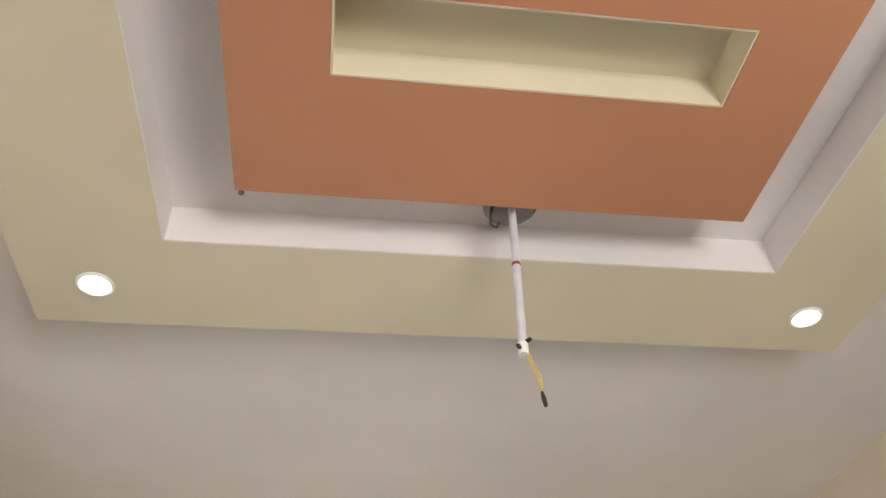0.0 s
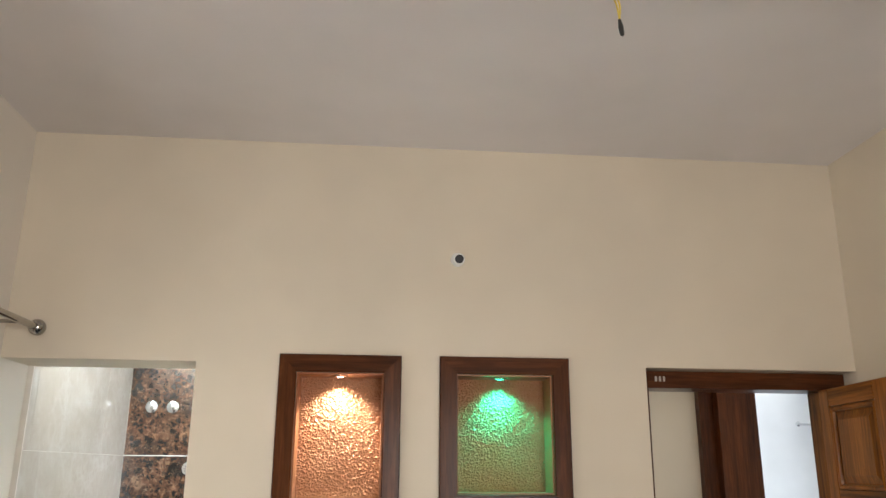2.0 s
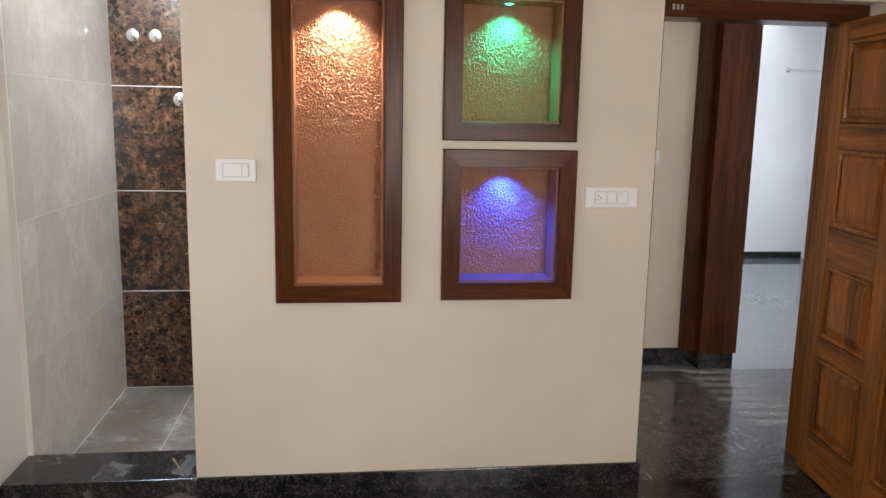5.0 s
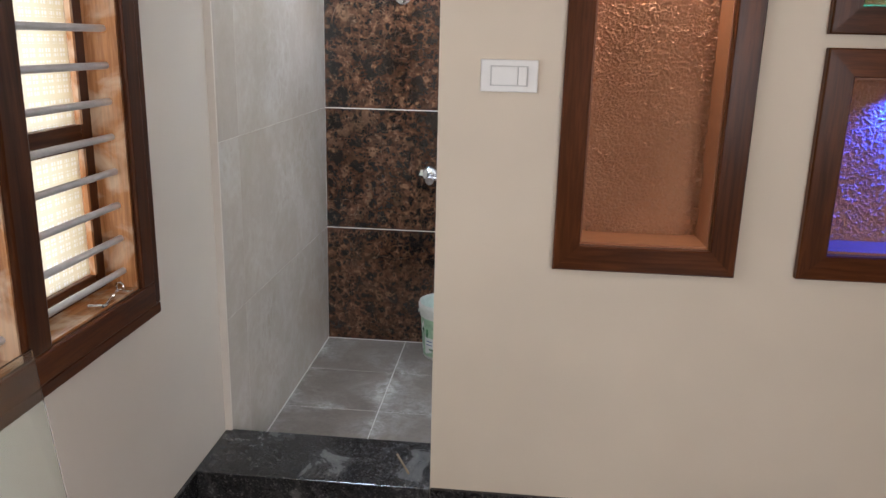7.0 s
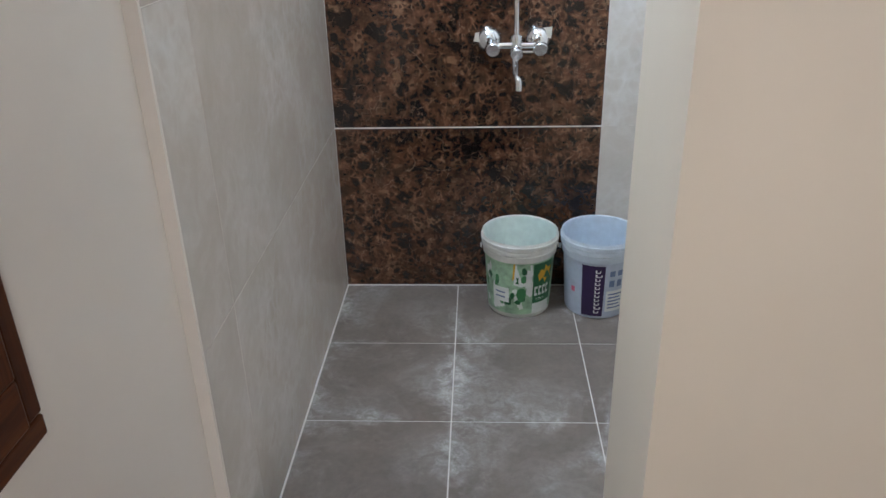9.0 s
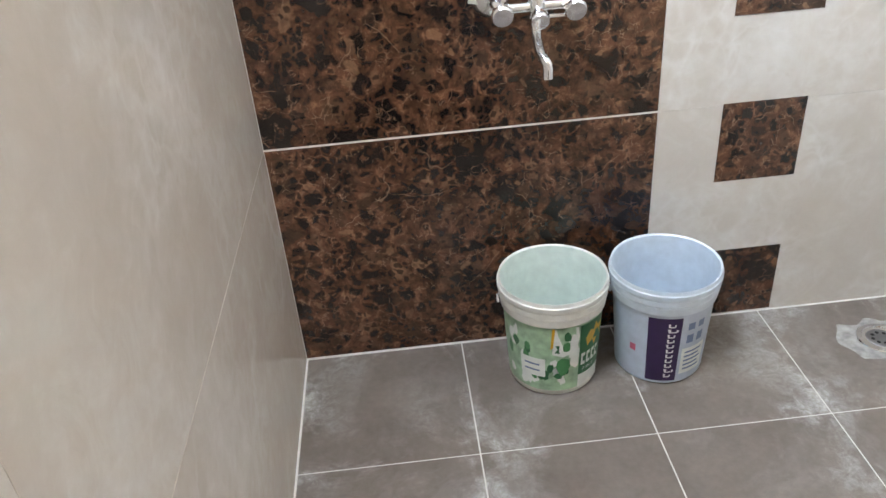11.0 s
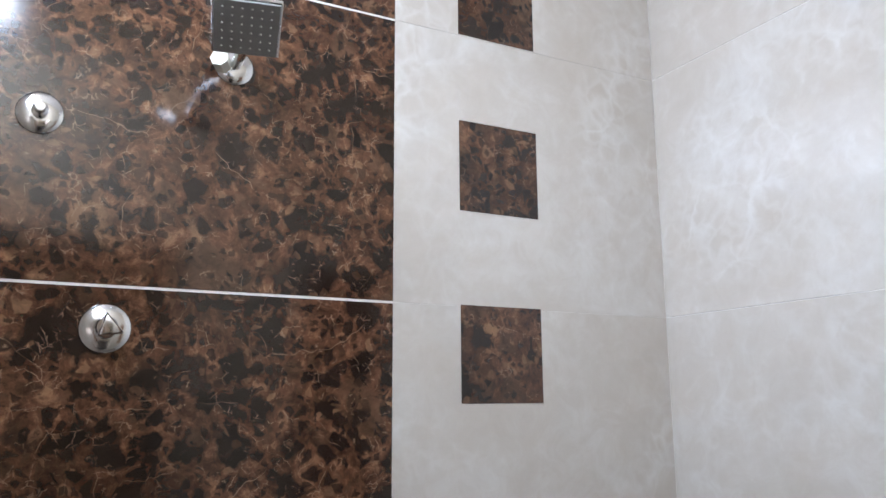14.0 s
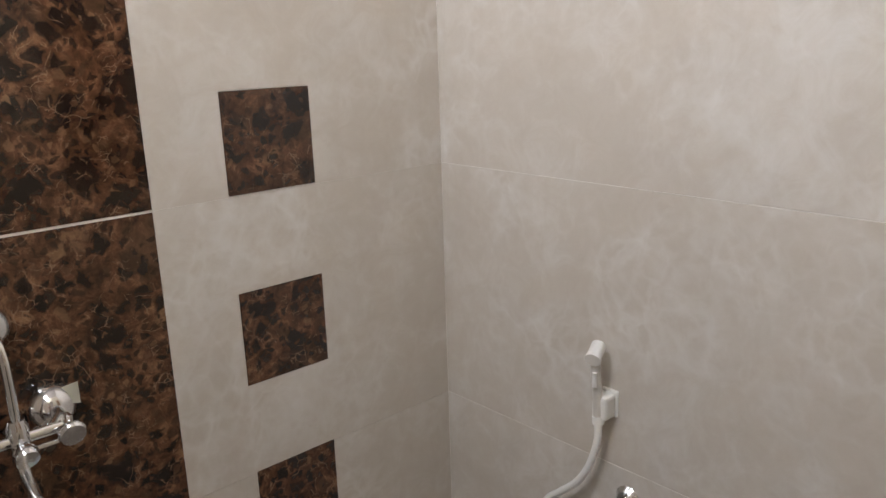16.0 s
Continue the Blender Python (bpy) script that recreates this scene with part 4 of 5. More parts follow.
lamp("hall_downlight_beam", "SPOT", look((5.75, 5.05, CEIL - 0.01), (5.75, 5.1, 0)), 12, (0.95, 0.98, 1.0), radius=0.035, spot=120, blend=0.8)


# ---- bathroom things ----
# wall-mounted chrome fittings on the dark tiles
def flange(own, x, z, r=0.034, label=""):
    return under(part("wall_flange", lathe(bmesh.new(), [(0.0, 0.011), (r * 0.45, 0.0105), (r * 0.8, 0.0075), (r * 0.96, 0.004), (r, 0.0015), (r, 0.0)], 32, at(x, BATH_B, z, TO_ROOM)), CHROME, None, label, smooth=True), own)


for x in (0.133, 0.256):
    own = thing("pipe_outlet", (x, BATH_B, 2.082), "chrome capped pipe outlet on the dark tiles", "pipe outlet", "capped outlets")
    flange(own, x, 2.082, 0.037)
    under(part("spindle", lathe(bmesh.new(), [(0.013, 0.0), (0.013, 0.014), (0.009, 0.017), (0.008, 0.030), (0.0, 0.031)], 20, at(x, BATH_B - 0.008, 2.082, TO_ROOM)), CHROME, smooth=True), own)
own = thing("stop_valve", (0.381, BATH_B, 1.729), "chrome concealed stop valve with a pointed handle", "valve")
flange(own, 0.381, 1.729, 0.041)
bm = bmesh.new()
lathe(bm, [(0.018, 0.0), (0.018, 0.020), (0.015, 0.026), (0.0, 0.027)], 24, at(0.381, BATH_B - 0.010, 1.729, TO_ROOM))
under(part("spindle", bm, CHROME, smooth=True), own)
bm = bmesh.new()
tri = [(-0.019, -0.016), (0.026, -0.008), (-0.006, 0.030)]
lo = [bm.verts.new((0.384 + x, BATH_B - 0.030, 1.727 + z)) for x, z in tri]
hi = [bm.verts.new((0.384 + x * 0.8, BATH_B - 0.046, 1.727 + z * 0.8)) for x, z in tri]
bm.faces.new(lo), bm.faces.new(hi)
for i in range(3):
    bm.faces.new((lo[i], lo[(i + 1) % 3], hi[(i + 1) % 3], hi[i]))
bmesh.ops.bevel(bm, geom=list(bm.edges), offset=0.004, segments=2, profile=0.5, affect="EDGES")
under(part("handle", bm, CHROME, smooth=True), own)

# overhead shower
NOZZLE = plain("pale_grey_rubber", (0.40, 0.39, 0.38), 0.6)
own = thing("overhead_shower", (0.57, BATH_B, 2.226), "square grey-faced overhead shower on a chrome arm", "shower head")
flange(own, 0.57, 2.226, 0.036)
under(part("arm", tube(bmesh.new(), arc([(0.57, BATH_B, 2.226), (0.568, 1.58, 2.234), (0.553, 1.50, 2.243), (0.542, 1.45, 2.237), (0.537, 1.425, 2.213)]), 0.010, 16), CHROME, smooth=True), own)
hm = Matrix.Translation((0.536, 1.418, 2.195)) @ Matrix.Rotation(radians(-12), 4, "Z") @ Matrix.Rotation(radians(-27), 4, "X")
bm = boxed(-0.054, 0.054, -0.054, 0.054, -0.006, 0.004, bevel=0.003)
bmesh.ops.transform(bm, matrix=hm, verts=bm.verts)
under(part("head_plate", bm, CHROME), own)
bm = boxed(-0.050, 0.050, -0.050, 0.050, -0.0085, -0.0055, bevel=0.001)
bmesh.ops.transform(bm, matrix=hm, verts=bm.verts)
under(part("nozzle_face", bm, GREYRUBBER, label="grey rubber nozzle face"), own)
for i in range(6):
    for j in range(6):
        bm = lathe(bmesh.new(), [(0.0, -0.0014), (0.0014, -0.0010), (0.0018, 0.0)], 8, hm @ Matrix.Translation((-0.0375 + 0.015 * i, -0.0375 + 0.015 * j, -0.0085)))
        under(part("nozzle", bm, NOZZLE), own)
under(part("swivel", lathe(bmesh.new(), [(0.0, 0.036), (0.012, 0.034), (0.017, 0.024), (0.015, 0.010), (0.012, 0.004)], 20, hm), CHROME, smooth=True), own)
bm = bmesh.new()
tube(bm, [(0.548, BATH_B - 0.004, 2.223), (0.535, BATH_B - 0.03, 2.227)], 0.017, 7)
under(part("tape_wrap", bm, TAPE, label="torn packing tape"), own)

# bath and shower mixer with riser to the elbow
own = thing("wall_mixer", (0.606, BATH_B, 0.895), "chrome wall mixer tap with two knobs, spout and riser", "mixer tap")
MY = BATH_B - 0.075
for x in (0.523, 0.678):
    under(part("wall_flange", lathe(bmesh.new(), [(0.0, 0.042), (0.015, 0.040), (0.029, 0.032), (0.039, 0.018), (0.043, 0.004), (0.043, 0.0)], 32, at(x, BATH_B, 0.892, TO_ROOM)), CHROME, smooth=True), own)
    under(part("union", tube(bmesh.new(), arc([(x, BATH_B - 0.030, 0.896), (x + (0.606 - x) * 0.05, BATH_B - 0.055, 0.891), (x + (0.606 - x) * 0.25, MY, 0.884)]), 0.012, 16), CHROME, smooth=True), own)
under(part("body", tube(bmesh.new(), [(0.541, MY, 0.884), (0.580, MY, 0.884), (0.635, MY, 0.884), (0.672, MY, 0.884)], 0.0105, 20), CHROME, smooth=True), own)
under(part("lever_bar", boxed(0.622, 0.664, MY - 0.016, MY - 0.008, 0.862, 0.869, bevel=0.002), CHROME), own)
for x in (0.534, 0.680):
    turn = TO_ROOM @ Matrix.Rotation(radians(18), 4, "X")
    under(part("valve_stem", tube(bmesh.new(), [(x, MY, 0.884), (x, MY - 0.022, 0.880)], 0.009, 14), CHROME, smooth=True), own)
    knob = under(part("knob", lathe(bmesh.new(), [(0.0, 0.0), (0.019, 0.001), (0.023, 0.005), (0.023, 0.012), (0.020, 0.016), (0.0, 0.018)], 28, at(x, MY - 0.018, 0.880, turn)), CHROME, smooth=True), own)
    under(part("grip_fin", boxed(x - 0.0025, x + 0.0025, MY - 0.034, MY - 0.014, 0.882, 0.912, bevel=0.001), CHROME), own)
under(part("diverter", lathe(bmesh.new(), [(0.013, 0.0), (0.013, 0.012), (0.019, 0.016), (0.021, 0.026), (0.018, 0.034), (0.0, 0.036)], 20, at(0.607, MY - 0.008, 0.876, TO_ROOM @ Matrix.Rotation(radians(25), 4, "X"))), CHROME, smooth=True), own)
under(part("centre_body", lathe(bmesh.new(), [(0.0, -0.045), (0.012, -0.042), (0.015, -0.020), (0.018, 0.0), (0.017, 0.022), (0.012, 0.034), (0.0, 0.036)], 24, at(0.607, MY, 0.884)), CHROME, smooth=True), own)
under(part("spout", tube(bmesh.new(), arc([(0.606, MY, 0.852), (0.605, MY - 0.006, 0.830), (0.605, MY - 0.030, 0.812), (0.605, MY - 0.060, 0.800), (0.612, MY - 0.078, 0.792), (0.613, MY - 0.082, 0.762)]), 0.0105, 16), CHROME, smooth=True), own)
under(part("riser", tube(bmesh.new(), arc([(0.607, MY, 0.910), (0.607, MY, 0.975), (0.606, MY + 0.002, 1.025), (0.605, MY + 0.022, 1.050), (0.604, BATH_B - 0.005, 1.055)]), 0.0075, 16), CHROME, smooth=True), own)
under(part("elbow_flange", lathe(bmesh.new(), [(0.0, 0.032), (0.016, 0.030), (0.028, 0.021), (0.037, 0.006), (0.038, 0.0)], 32, at(0.604, BATH_B, 1.056, TO_ROOM)), CHROME, smooth=True), own)
for x, z in ((0.492, 0.896), (0.702, 0.908)):
    bm = bmesh.new()
    q = [bm.verts.new(v) for v in ((x - 0.018, BATH_B - 0.030, z - 0.006), (x + 0.016, BATH_B - 0.034, z - 0.012), (x + 0.020, BATH_B - 0.020, z + 0.022), (x - 0.012, BATH_B - 0.018, z + 0.018))]
    bm.faces.new(q)
    bmesh.ops.solidify(bm, geom=list(bm.faces), thickness=0.0012)
    under(part("tape_scrap", bm, TAPE, label="scrap of packing tape"), own)


# paint pails used as water buckets
def pail(x, y, turn, body_colour, inside, rim, label, bands):
    own = thing("plastic_pail", (x, y, 0.001), label, "bucket", "empty paint pails")
    R0, R1, H = 0.105, 0.122, 0.285
    rad = lambda z: R0 + (R1 - R0) * z / H
    prof = [(0.0, 0.006), (R0 - 0.010, 0.004), (R0 - 0.004, 0.0), (R0, 0.006), (rad(0.215), 0.215), (rad(0.215) + 0.006, 0.217), (rad(0.24) + 0.0075, 0.238), (rad(0.242) + 0.0055, 0.241), (rad(0.245) + 0.0085, 0.244),
            (rad(0.256) + 0.0085, 0.256), (rad(0.258) + 0.006, 0.259), (R1 + 0.0085, 0.262), (R1 + 0.009, 0.273), (R1 + 0.0065, 0.2755), (R1 + 0.0055, H), (R1 + 0.001, H - 0.003), (R1 - 0.004, 0.25), (R0 - 0.004, 0.012), (0.0, 0.010)]
    body = part("body", lathe(bmesh.new(), prof[:5], 56), body_colour, own, smooth=True)
    part("rim", lathe(bmesh.new(), prof[4:16], 56), rim, own, "ribbed pale rim", smooth=True)
    part("inner_wall", lathe(bmesh.new(), prof[15:], 56), inside, own, "pale inside, paint-stained", smooth=True)

    def patch(nm, a0, a1, z0, z1, mat, lift=0.0006, poly=None, lab=""):
        """A printed patch bent round the pail; angles in degrees from its front."""
        bm = bmesh.new()
        steps = max(2, int(abs(a1 - a0) / 5))
        if poly:
            vs = []
            for u, v in poly:
                a, z = radians(-90 + turn + a0 + (a1 - a0) * u), z0 + (z1 - z0) * v
                r = rad(z) + lift
                vs.append(bm.verts.new((r * math.cos(a), r * math.sin(a), z)))
            bm.faces.new(vs)
        else:
            cols = []
            for i in range(steps + 1):
                a = radians(-90 + turn + a0 + (a1 - a0) * i / steps)
                cols.append([bm.verts.new(((rad(z) + lift) * math.cos(a), (rad(z) + lift) * math.sin(a), z)) for z in (z0, z1)])
            for p, q in zip(cols, cols[1:]):
                bm.faces.new((p[0], q[0], q[1], p[1]))
        return part(nm, bm, mat, body, lab, smooth=True)

    def words(text, size, ang, z, mat, rot=0.0, lift=0.0016):
        """Raised lettering bent round the pail."""
        cu = bpy.data.curves.new("lettering", "FONT")
        cu.body, cu.size, cu.align_x, cu.align_y, cu.resolution_u = text, size, "CENTER", "CENTER", 2
        tmp = bpy.data.objects.new("lettering", cu)
        scene.collection.objects.link(tmp)
        me = bpy.data.meshes.new_from_object(tmp.evaluated_get(bpy.context.evaluated_depsgraph_get()))
        bpy.data.objects.remove(tmp)
        for v in me.vertices:
            p = Matrix.Rotation(rot, 3, "Z") @ v.co
            zz = z + p.y
            r = rad(zz) + lift
            a = radians(-90 + turn + ang) + p.x / r
            v.co = (r * math.cos(a), r * math.sin(a), zz)
        me.materials.clear()
        me.materials.append(mat)
        ob = new("lettering", me)
        ob.parent = body
        return ob
    bands(patch, words)
    handle = [(R1 * math.cos(a) * 1.07, R1 * math.sin(a) * 1.07, 0.235) for a in (radians(turn), radians(turn + 180))]
    for hx, hy, hz in handle:
        part("handle_lug", lathe(bmesh.new(), [(0.0, 0.005), (0.008, 0.004), (0.009, 0.0)], 14, Matrix.Translation((hx * 0.985, hy * 0.985, 0.228)) @ Vector((hx, hy, 0)).to_track_quat("Z", "Y").to_matrix().to_4x4()), rim, own)
    # wire bail hanging down at the back
    pts = [(R1 * 1.08 * math.cos(a), R1 * 1.08 * math.sin(a), 0.236 - 0.075 * math.sin(math.pi * k / 16)) for k in range(17) for a in [radians(turn) + math.pi * k / 16]]
    part("bail", tube(bmesh.new(), pts, 0.0018, 6), STEEL, own)
    return own


INK_G = plain("green_print", (0.020, 0.13, 0.045), 0.35)
INK_G2 = plain("pale_green_print", (0.36, 0.53, 0.35), 0.35, 0.0, 0.3)
INK_M = plain("mid_green_print", (0.060, 0.24, 0.085), 0.35)
INK_W = plain("white_print", (0.78, 0.80, 0.76), 0.35)
INK_Y = plain("yellow_print", (0.75, 0.42, 0.02), 0.35)
INK_P = plain("violet_print", (0.030, 0.012, 0.060), 0.35)
INK_B = plain("blue_grey_print", (0.16, 0.22, 0.36), 0.35)
PAIL_G, PAIL_B = plain("pale_green_plastic", (0.67, 0.75, 0.69), 0.4), plain("pale_blue_plastic", (0.56, 0.64, 0.72), 0.4)


def green_print(patch, words):
    rng = random.Random(8)

    def torn(count):
        """An irregular outline inside the unit square."""
        pts = []
        for k in range(count):
            a, r = 2 * math.pi * k / count, rng.uniform(0.28, 0.5)
            pts.append((0.5 + r * math.cos(a), 0.5 + r * math.sin(a)))
        return pts
    patch("wrapper", -95, 95, 0.018, 0.212, INK_G2)
    for k in range(26):
        a, z = rng.uniform(-85, 12), rng.uniform(0.02, 0.165)
        patch("pale_cloud", a, a + rng.uniform(9, 18), z, z + rng.uniform(0.025, 0.05), INK_W, 0.0008 + 0.00003 * k, torn(9))
    for k in range(15):
        a, z = rng.uniform(-85, 12), rng.uniform(0.02, 0.17)
        patch("leaf_print", a, a + rng.uniform(8, 15), z, z + rng.uniform(0.022, 0.045), INK_G if k % 3 else INK_M, 0.0017 + 0.00003 * k, torn(8))
    patch("leaf_print", -8, 10, 0.06, 0.13, INK_M, 0.0022, torn(10))
    patch("pale_field", -12, 20, 0.125, 0.208, INK_W, 0.0023, [(0, 0.1), (0.4, 0), (0.9, 0.1), (1, 0.6), (0.95, 1), (0.05, 1)])
    patch("white_card", -52, -20, 0.062, 0.118, INK_W, 0.0024)
    for k in range(2):
        patch("text_bar", -46, -27, 0.078 + 0.018 * k, 0.083 + 0.018 * k, INK_B, 0.0027)
    patch("green_panel", 21, 62, 0.030, 0.208, INK_G, 0.0024)
    patch("flower_print", 29, 60, 0.130, 0.198, INK_Y, 0.0028, [(0, 0.5), (0.2, 0.8), (0.4, 0.7), (0.5, 1), (0.7, 0.75), (1, 0.8), (0.85, 0.5), (1, 0.2), (0.65, 0.25), (0.5, 0), (0.35, 0.3), (0.1, 0.15)])
    for k in range(4):
        patch("letter_block", 24 + 8 * k, 30 + 8 * k, 0.086, 0.122, INK_W, 0.0028, [(0, 0), (1, 0), (1, 0.25), (0.4, 0.3), (0.4, 0.7), (1, 0.75), (1, 1), (0, 1)])
    words("2 IN 1", 0.014, 36, 0.072, INK_W, lift=0.0030)
    patch("white_foot", 21, 60, 0.018, 0.058, INK_W, 0.0030)
    patch("orange_drip", -14, -9, 0.15, 0.213, INK_Y, 0.0031, [(0.0, 0), (0.6, 0.1), (1, 1), (0.4, 1)])


def blue_print(patch, words):
    patch("wrapper", -95, 95, 0.012, 0.212, plain("blue_white_print", (0.50, 0.56, 0.64), 0.35))
    patch("violet_panel", -34, 4, 0.012, 0.205, INK_P, 0.0010)
    for k, a in enumerate((12, 26)):
        patch("blue_mark", a, a + 9, 0.125, 0.150, INK_B, 0.0012)
        patch("blue_mark", a, a + 9, 0.165, 0.185, INK_B, 0.0012)
    patch("pale_card", 8, 44, 0.03, 0.11, INK_W, 0.0011)
    for k in range(5):
        patch("text_bar", 12, 38 - 3 * (k % 2), 0.042 + 0.013 * k, 0.047 + 0.013 * k, INK_B, 0.0016)
    for k in range(11):
        patch("letter_block", -12, -3 if k not in (1, 9) else 0, 0.024 + 0.0155 * k, 0.0355 + 0.0155 * k, INK_W, 0.0018, [(0.1, 0), (0.8, 0), (1, 0.25), (1, 0.8), (0.8, 0.8), (0.8, 0.3), (0.3, 0.3), (0.3, 1), (0, 1)])
    patch("pink_mark", -56, -48, 0.09, 0.11, plain("pink_print", (0.6, 0.12, 0.2), 0.4), 0.0014)


pail(0.628, 1.515, 0, plain("cream_plastic", (0.66, 0.67, 0.60), 0.4), PAIL_G, plain("cream_plastic_rim", (0.74, 0.73, 0.67), 0.35), "empty green-printed paint pail on the bathroom floor", green_print)
pail(0.895, 1.512, 0, PAIL_B, PAIL_B, plain("pale_blue_rim", (0.62, 0.69, 0.75), 0.35), "empty pale blue paint pail with a violet panel", blue_print)

# floor drain
own = thing("floor_drain", (1.462, 1.484, 0.0), "round steel floor drain ringed with white cement", "floor drain")
part("ring", lathe(bmesh.new(), [(0.058, 0.0005), (0.056, 0.004), (0.047, 0.004), (0.045, 0.0015), (0.0, 0.0015)], 36), CHROME, own, smooth=True)
part("grate", lathe(bmesh.new(), [(0.0, 0.003), (0.034, 0.003), (0.036, 0.0016)], 28), plain("dull_steel", (0.30, 0.30, 0.30), 0.35, 0.9), own)
for k in range(8):
    a = math.pi * k / 4
    part("slot", lathe(bmesh.new(), [(0.0, 0.0036), (0.0045, 0.0034), (0.005, 0.003)], 10, Matrix.Translation((0.021 * math.cos(a), 0.021 * math.sin(a), 0))), DARKPLASTIC, own)
bm = bmesh.new()
ring = [bm.verts.new((0.001 + (0.105 + 0.035 * noise.noise(Vector((math.cos(a) * 1.7, math.sin(a) * 1.7, 2)))) * math.cos(a), (0.085 + 0.04 * noise.noise(Vector((math.cos(a) * 2, math.sin(a) * 2, 7)))) * math.sin(a), 0.0005)) for a in [2 * math.pi * k / 48 for k in range(48)]]
top = [bm.verts.new((v.co.x * 0.8, v.co.y * 0.8, 0.0020)) for v in ring]
for i in range(48):
    bm.faces.new((ring[i], ring[(i + 1) % 48], top[(i + 1) % 48], top[i]))
inner = [bm.verts.new((0.058 * math.cos(2 * math.pi * k / 48), 0.058 * math.sin(2 * math.pi * k / 48), 0.0022)) for k in range(48)]
for i in range(48):
    bm.faces.new((top[i], top[(i + 1) % 48], inner[(i + 1) % 48], inner[i]))
part("cement_ring", bm, plain("white_cement", (0.34, 0.325, 0.30), 0.9, 0.0, 0.35), own, "smeared white cement")

# hand-held health faucet
own = thing("health_faucet", (BATH_R, 1.141, 0.735), "white hand spray in a wall holder with a white hose", "hand spray")
HX = BATH_R - 0.036
under(part("holder", boxed(BATH_R - 0.046, BATH_R - 0.006, 1.130, 1.166, 0.716, 0.770, bevel=0.008), PLASTIC), own)
under(part("holder_plate", boxed(BATH_R - 0.007, BATH_R - 0.0005, 1.128, 1.168, 0.714, 0.774, bevel=0.003), PLASTIC), own)
under(part("handle", tube(bmesh.new(), arc([(HX - 0.006, 1.150, 0.722), (HX - 0.006, 1.152, 0.765), (HX - 0.009, 1.156, 0.812), (HX - 0.011, 1.156, 0.856)]), 0.0105, 18), plain("greyed_white_plastic", (0.60, 0.57, 0.52), 0.3), smooth=True), own)
under(part("spray_head", tube(bmesh.new(), [(HX + 0.006, 1.1607, 0.8750), (HX + 0.004, 1.160, 0.874), (HX - 0.026, 1.150, 0.860)], 0.0150, 24), PLASTIC, smooth=True), own)
under(part("spray_face", tube(bmesh.new(), [(HX - 0.0262, 1.1499, 0.8599), (HX - 0.0320, 1.1480, 0.8572)], 0.0166, 24), PLASTIC, smooth=True), own)
under(part("trigger", tube(bmesh.new(), [(HX - 0.021, 1.150, 0.795), (HX - 0.021, 1.150, 0.826)], 0.0045, 8), PLASTIC, smooth=True), own)
under(part("collar", tube(bmesh.new(), [(HX - 0.006, 1.150, 0.726), (HX - 0.006, 1.149, 0.708)], 0.0125, 14), PLASTIC, smooth=True), own)
under(part("hose", tube(bmesh.new(), arc([(HX - 0.006, 1.149, 0.712), (HX - 0.006, 1.151, 0.665), (HX - 0.006, 1.170, 0.602), (HX - 0.003, 1.205, 0.546), (HX, 1.252, 0.500), (HX + 0.004, 1.296, 0.455), (HX + 0.008, 1.318, 0.37), (HX + 0.010, 1.290, 0.28), (HX + 0.014, 1.22, 0.24), (BATH_R - 0.014, 1.14, 0.30), (BATH_R - 0.02, 1.11, 0.37)]), 0.0082, 14), PLASTIC, smooth=True), own)
own = thing("angle_valve", (BATH_R, 1.10, 0.548), "chrome angle valve on the cream tiles", "valve")
under(part("flange", lathe(bmesh.new(), [(0.0, 0.012), (0.02, 0.010), (0.030, 0.0)], 28, at(BATH_R, 1.10, 0.533, TO_LEFT)), CHROME, smooth=True), own)
under(part("stem", tube(bmesh.new(), [(BATH_R, 1.10, 0.533), (BATH_R - 0.05, 1.10, 0.533)], 0.011, 16), CHROME, smooth=True), own)
under(part("knob", lathe(bmesh.new(), [(0.0, 0.026), (0.018, 0.024), (0.022, 0.012), (0.018, 0.0), (0.0, 0.0)], 20, at(BATH_R - 0.045, 1.10, 0.533, TO_LEFT)), CHROME, smooth=True), own)
under(part("outlet", tube(bmesh.new(), [(BATH_R - 0.03, 1.10, 0.533), (BATH_R - 0.022, 1.11, 0.37)], 0.009, 12), CHROME, smooth=True), own)

# bits on the threshold
tagged(part("stick", tube(bmesh.new(), [(0.60, 0.175, 0.199), (0.655, 0.060, 0.200)], 0.0035, 8), plain("dry_twig", (0.28, 0.20, 0.12), 0.8)), "small dry stick on the granite threshold", "stick")


# ---- tiles, last ----
def tile(owner, material, lo, hi, group_mesh={}):
    """One tile with eased edges."""
    size = tuple(round(b - a, 4) for a, b in zip(lo, hi))
    key = (material.name, size)
    if key not in group_mesh:
        bm = boxed(0, size[0], 0, size[1], 0, size[2], bevel=0.0005)
        me = bpy.data.meshes.new("tile")
        bm.to_mesh(me)
        bm.free()
        me.materials.append(material)
        group_mesh[key] = me
    ob = new("tile", group_mesh[key])
    ob.location = lo
    ob.parent = owner
    return ob


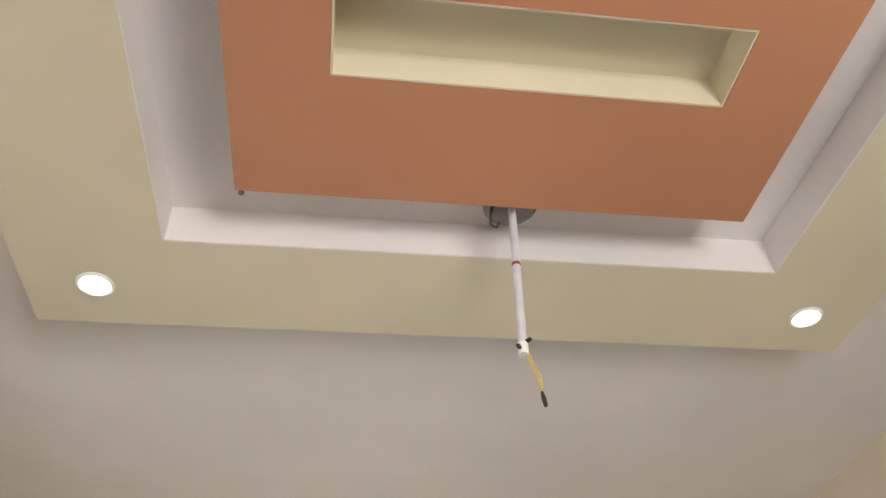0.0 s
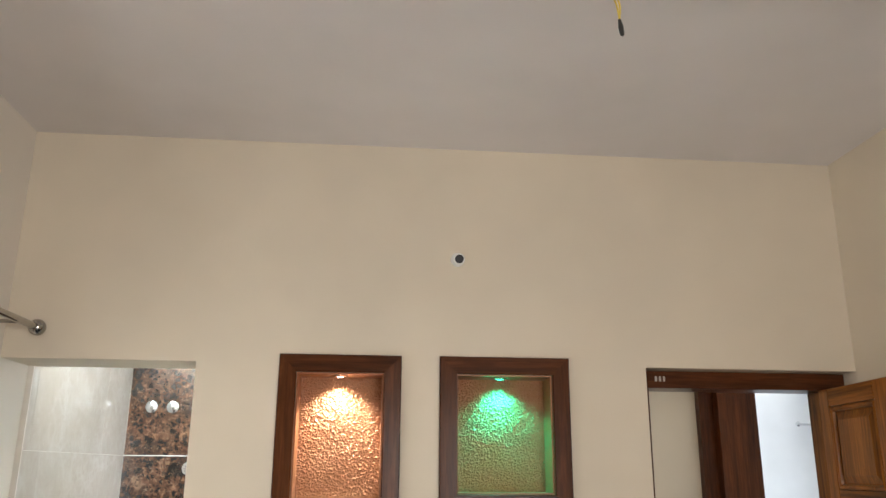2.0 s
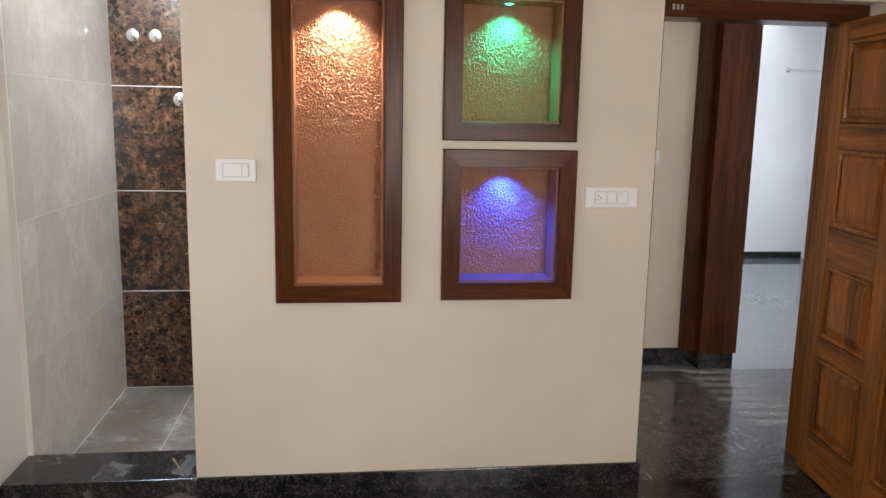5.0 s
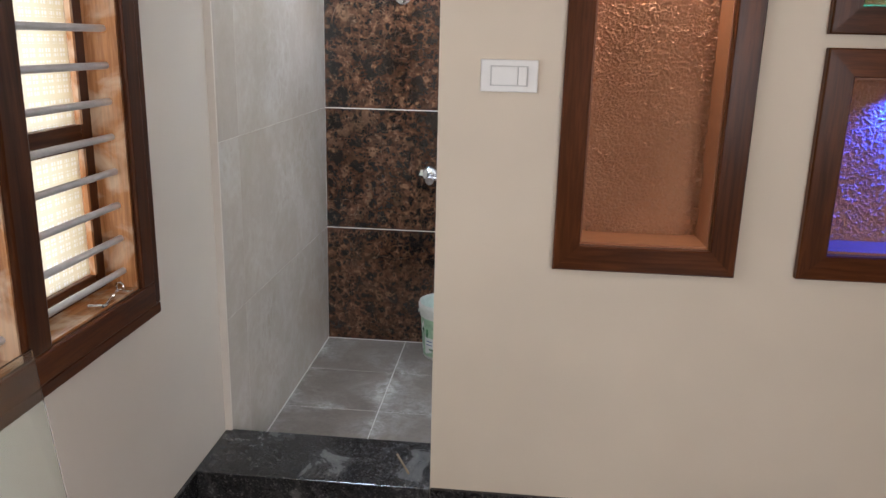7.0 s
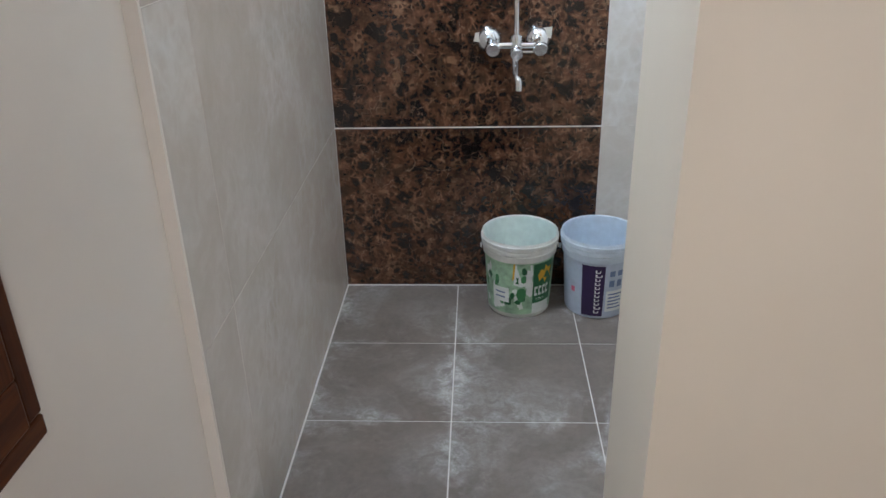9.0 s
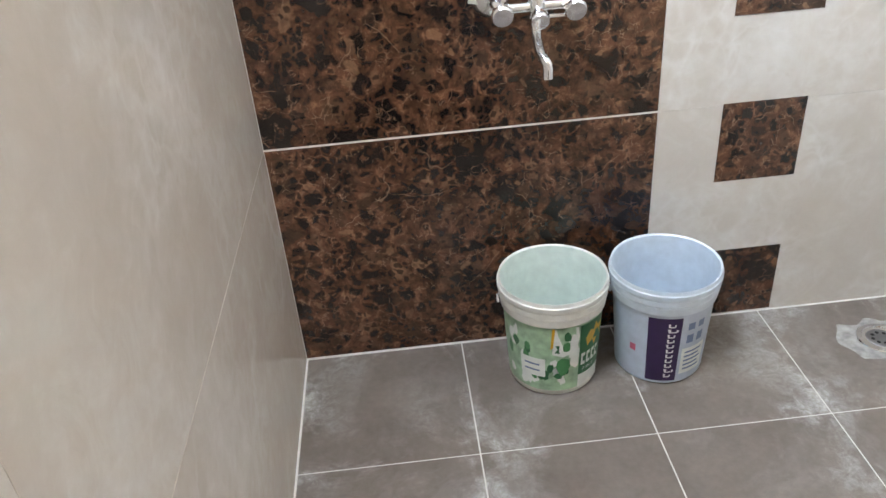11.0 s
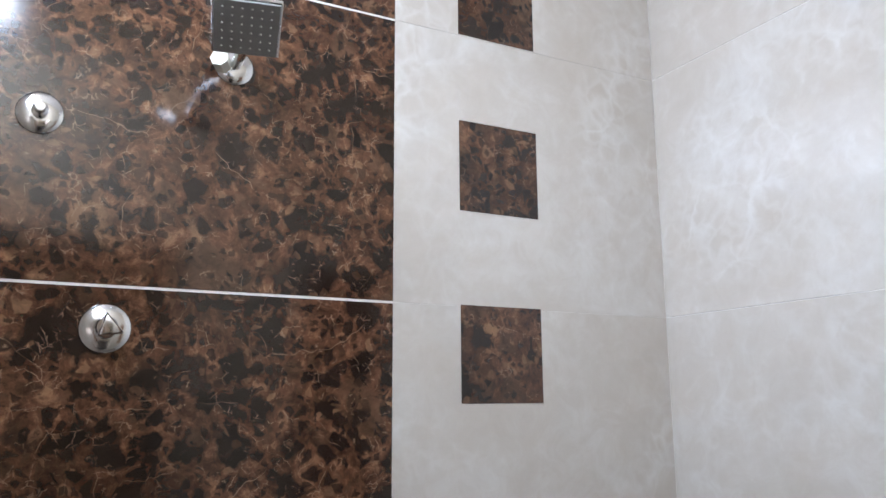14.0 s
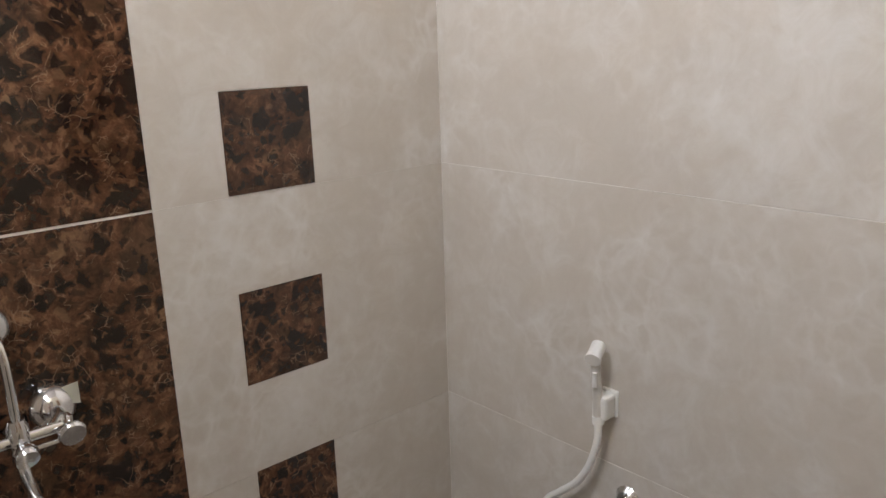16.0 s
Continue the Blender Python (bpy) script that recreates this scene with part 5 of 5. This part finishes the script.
J = 0.0010
TOP = 3.0
for k in range(5):
    z, zt = 0.6 * k + (J if k else 0), min(0.6 * k + 0.6, TOP) - J
    # dark tiles, wider pale joint
    tile(wall_bath_back, MARBLE, (0.003, BATH_B, z + 0.0015), (0.8985, BATH_B + 0.0098, zt - 0.0015))
    # right wall
    for ya, yb in ((THICK, 0.455), (0.455, BATH_B)):
        tile(wall_bath_right, TILE, (BATH_R, ya + J / 2, z), (BATH_R + 0.0098, yb - J / 2, zt))
    # left wall, open at the high window
    if k < 3:
        for ya, yb in ((0.27, 0.455), (0.455, BATH_B)):
            tile(wall_bath_left, TILE, (-0.0078, ya + J / 2, z), (0.002, yb - J / 2, zt))
    else:
        for ya, yb, za, zb in ((0.27, BWIN[0], z, zt), (BWIN[1], BATH_B, z, zt), (BWIN[0], BWIN[1], z, min(zt, BWIN[2])), (BWIN[0], BWIN[1], BWIN[3], zt)):
            if zb > za:
                tile(wall_bath_left, TILE, (-0.0078, ya + J / 2, za), (0.002, yb - J / 2, zb))
# cream tiles of the back wall, cut round the dark squares
QX = (1.051, 1.249)
squares = [(0.4 * i + 0.003, 0.4 * i + 0.203) for i in range(8) if 0.4 * i + 0.2 < TOP]
for k in range(5):
    z, zt = 0.6 * k + (J / 2 if k else 0), min(0.6 * k + 0.6, TOP) - J / 2
    holes = [(QX[0] - 0.001, QX[1] + 0.001, max(z, a - 0.001), min(zt, b + 0.001)) for a, b in squares if b > z + 0.01 and a < zt - 0.01]
    ob = grid_wall("tile", "x", (0.8995, BATH_R - 0.001), (z, zt), BATH_B, BATH_B + 0.0098, holes, TILE)
    del ob["kind"]
    ob.parent = wall_bath_back
for a, b in squares:
    tile(wall_bath_back, MARBLE, (QX[0], BATH_B - 0.0006, a), (QX[1], BATH_B + 0.0098, b))
xs = [0.0, 0.413, 0.814, 1.215, BATH_R]
ys = [0.272, 0.455, 0.855, 1.255, BATH_B]
for x0, x1 in zip(xs, xs[1:]):
    for ya, yb in zip(ys, ys[1:]):
        tile(floor_bath, SLATE, (x0 + (0.0018 if x0 else 0.007), ya + 0.0018, -0.0078), (x1 - 0.0018, yb - (0.0018 if yb < BATH_B else 0.007), 0.0))
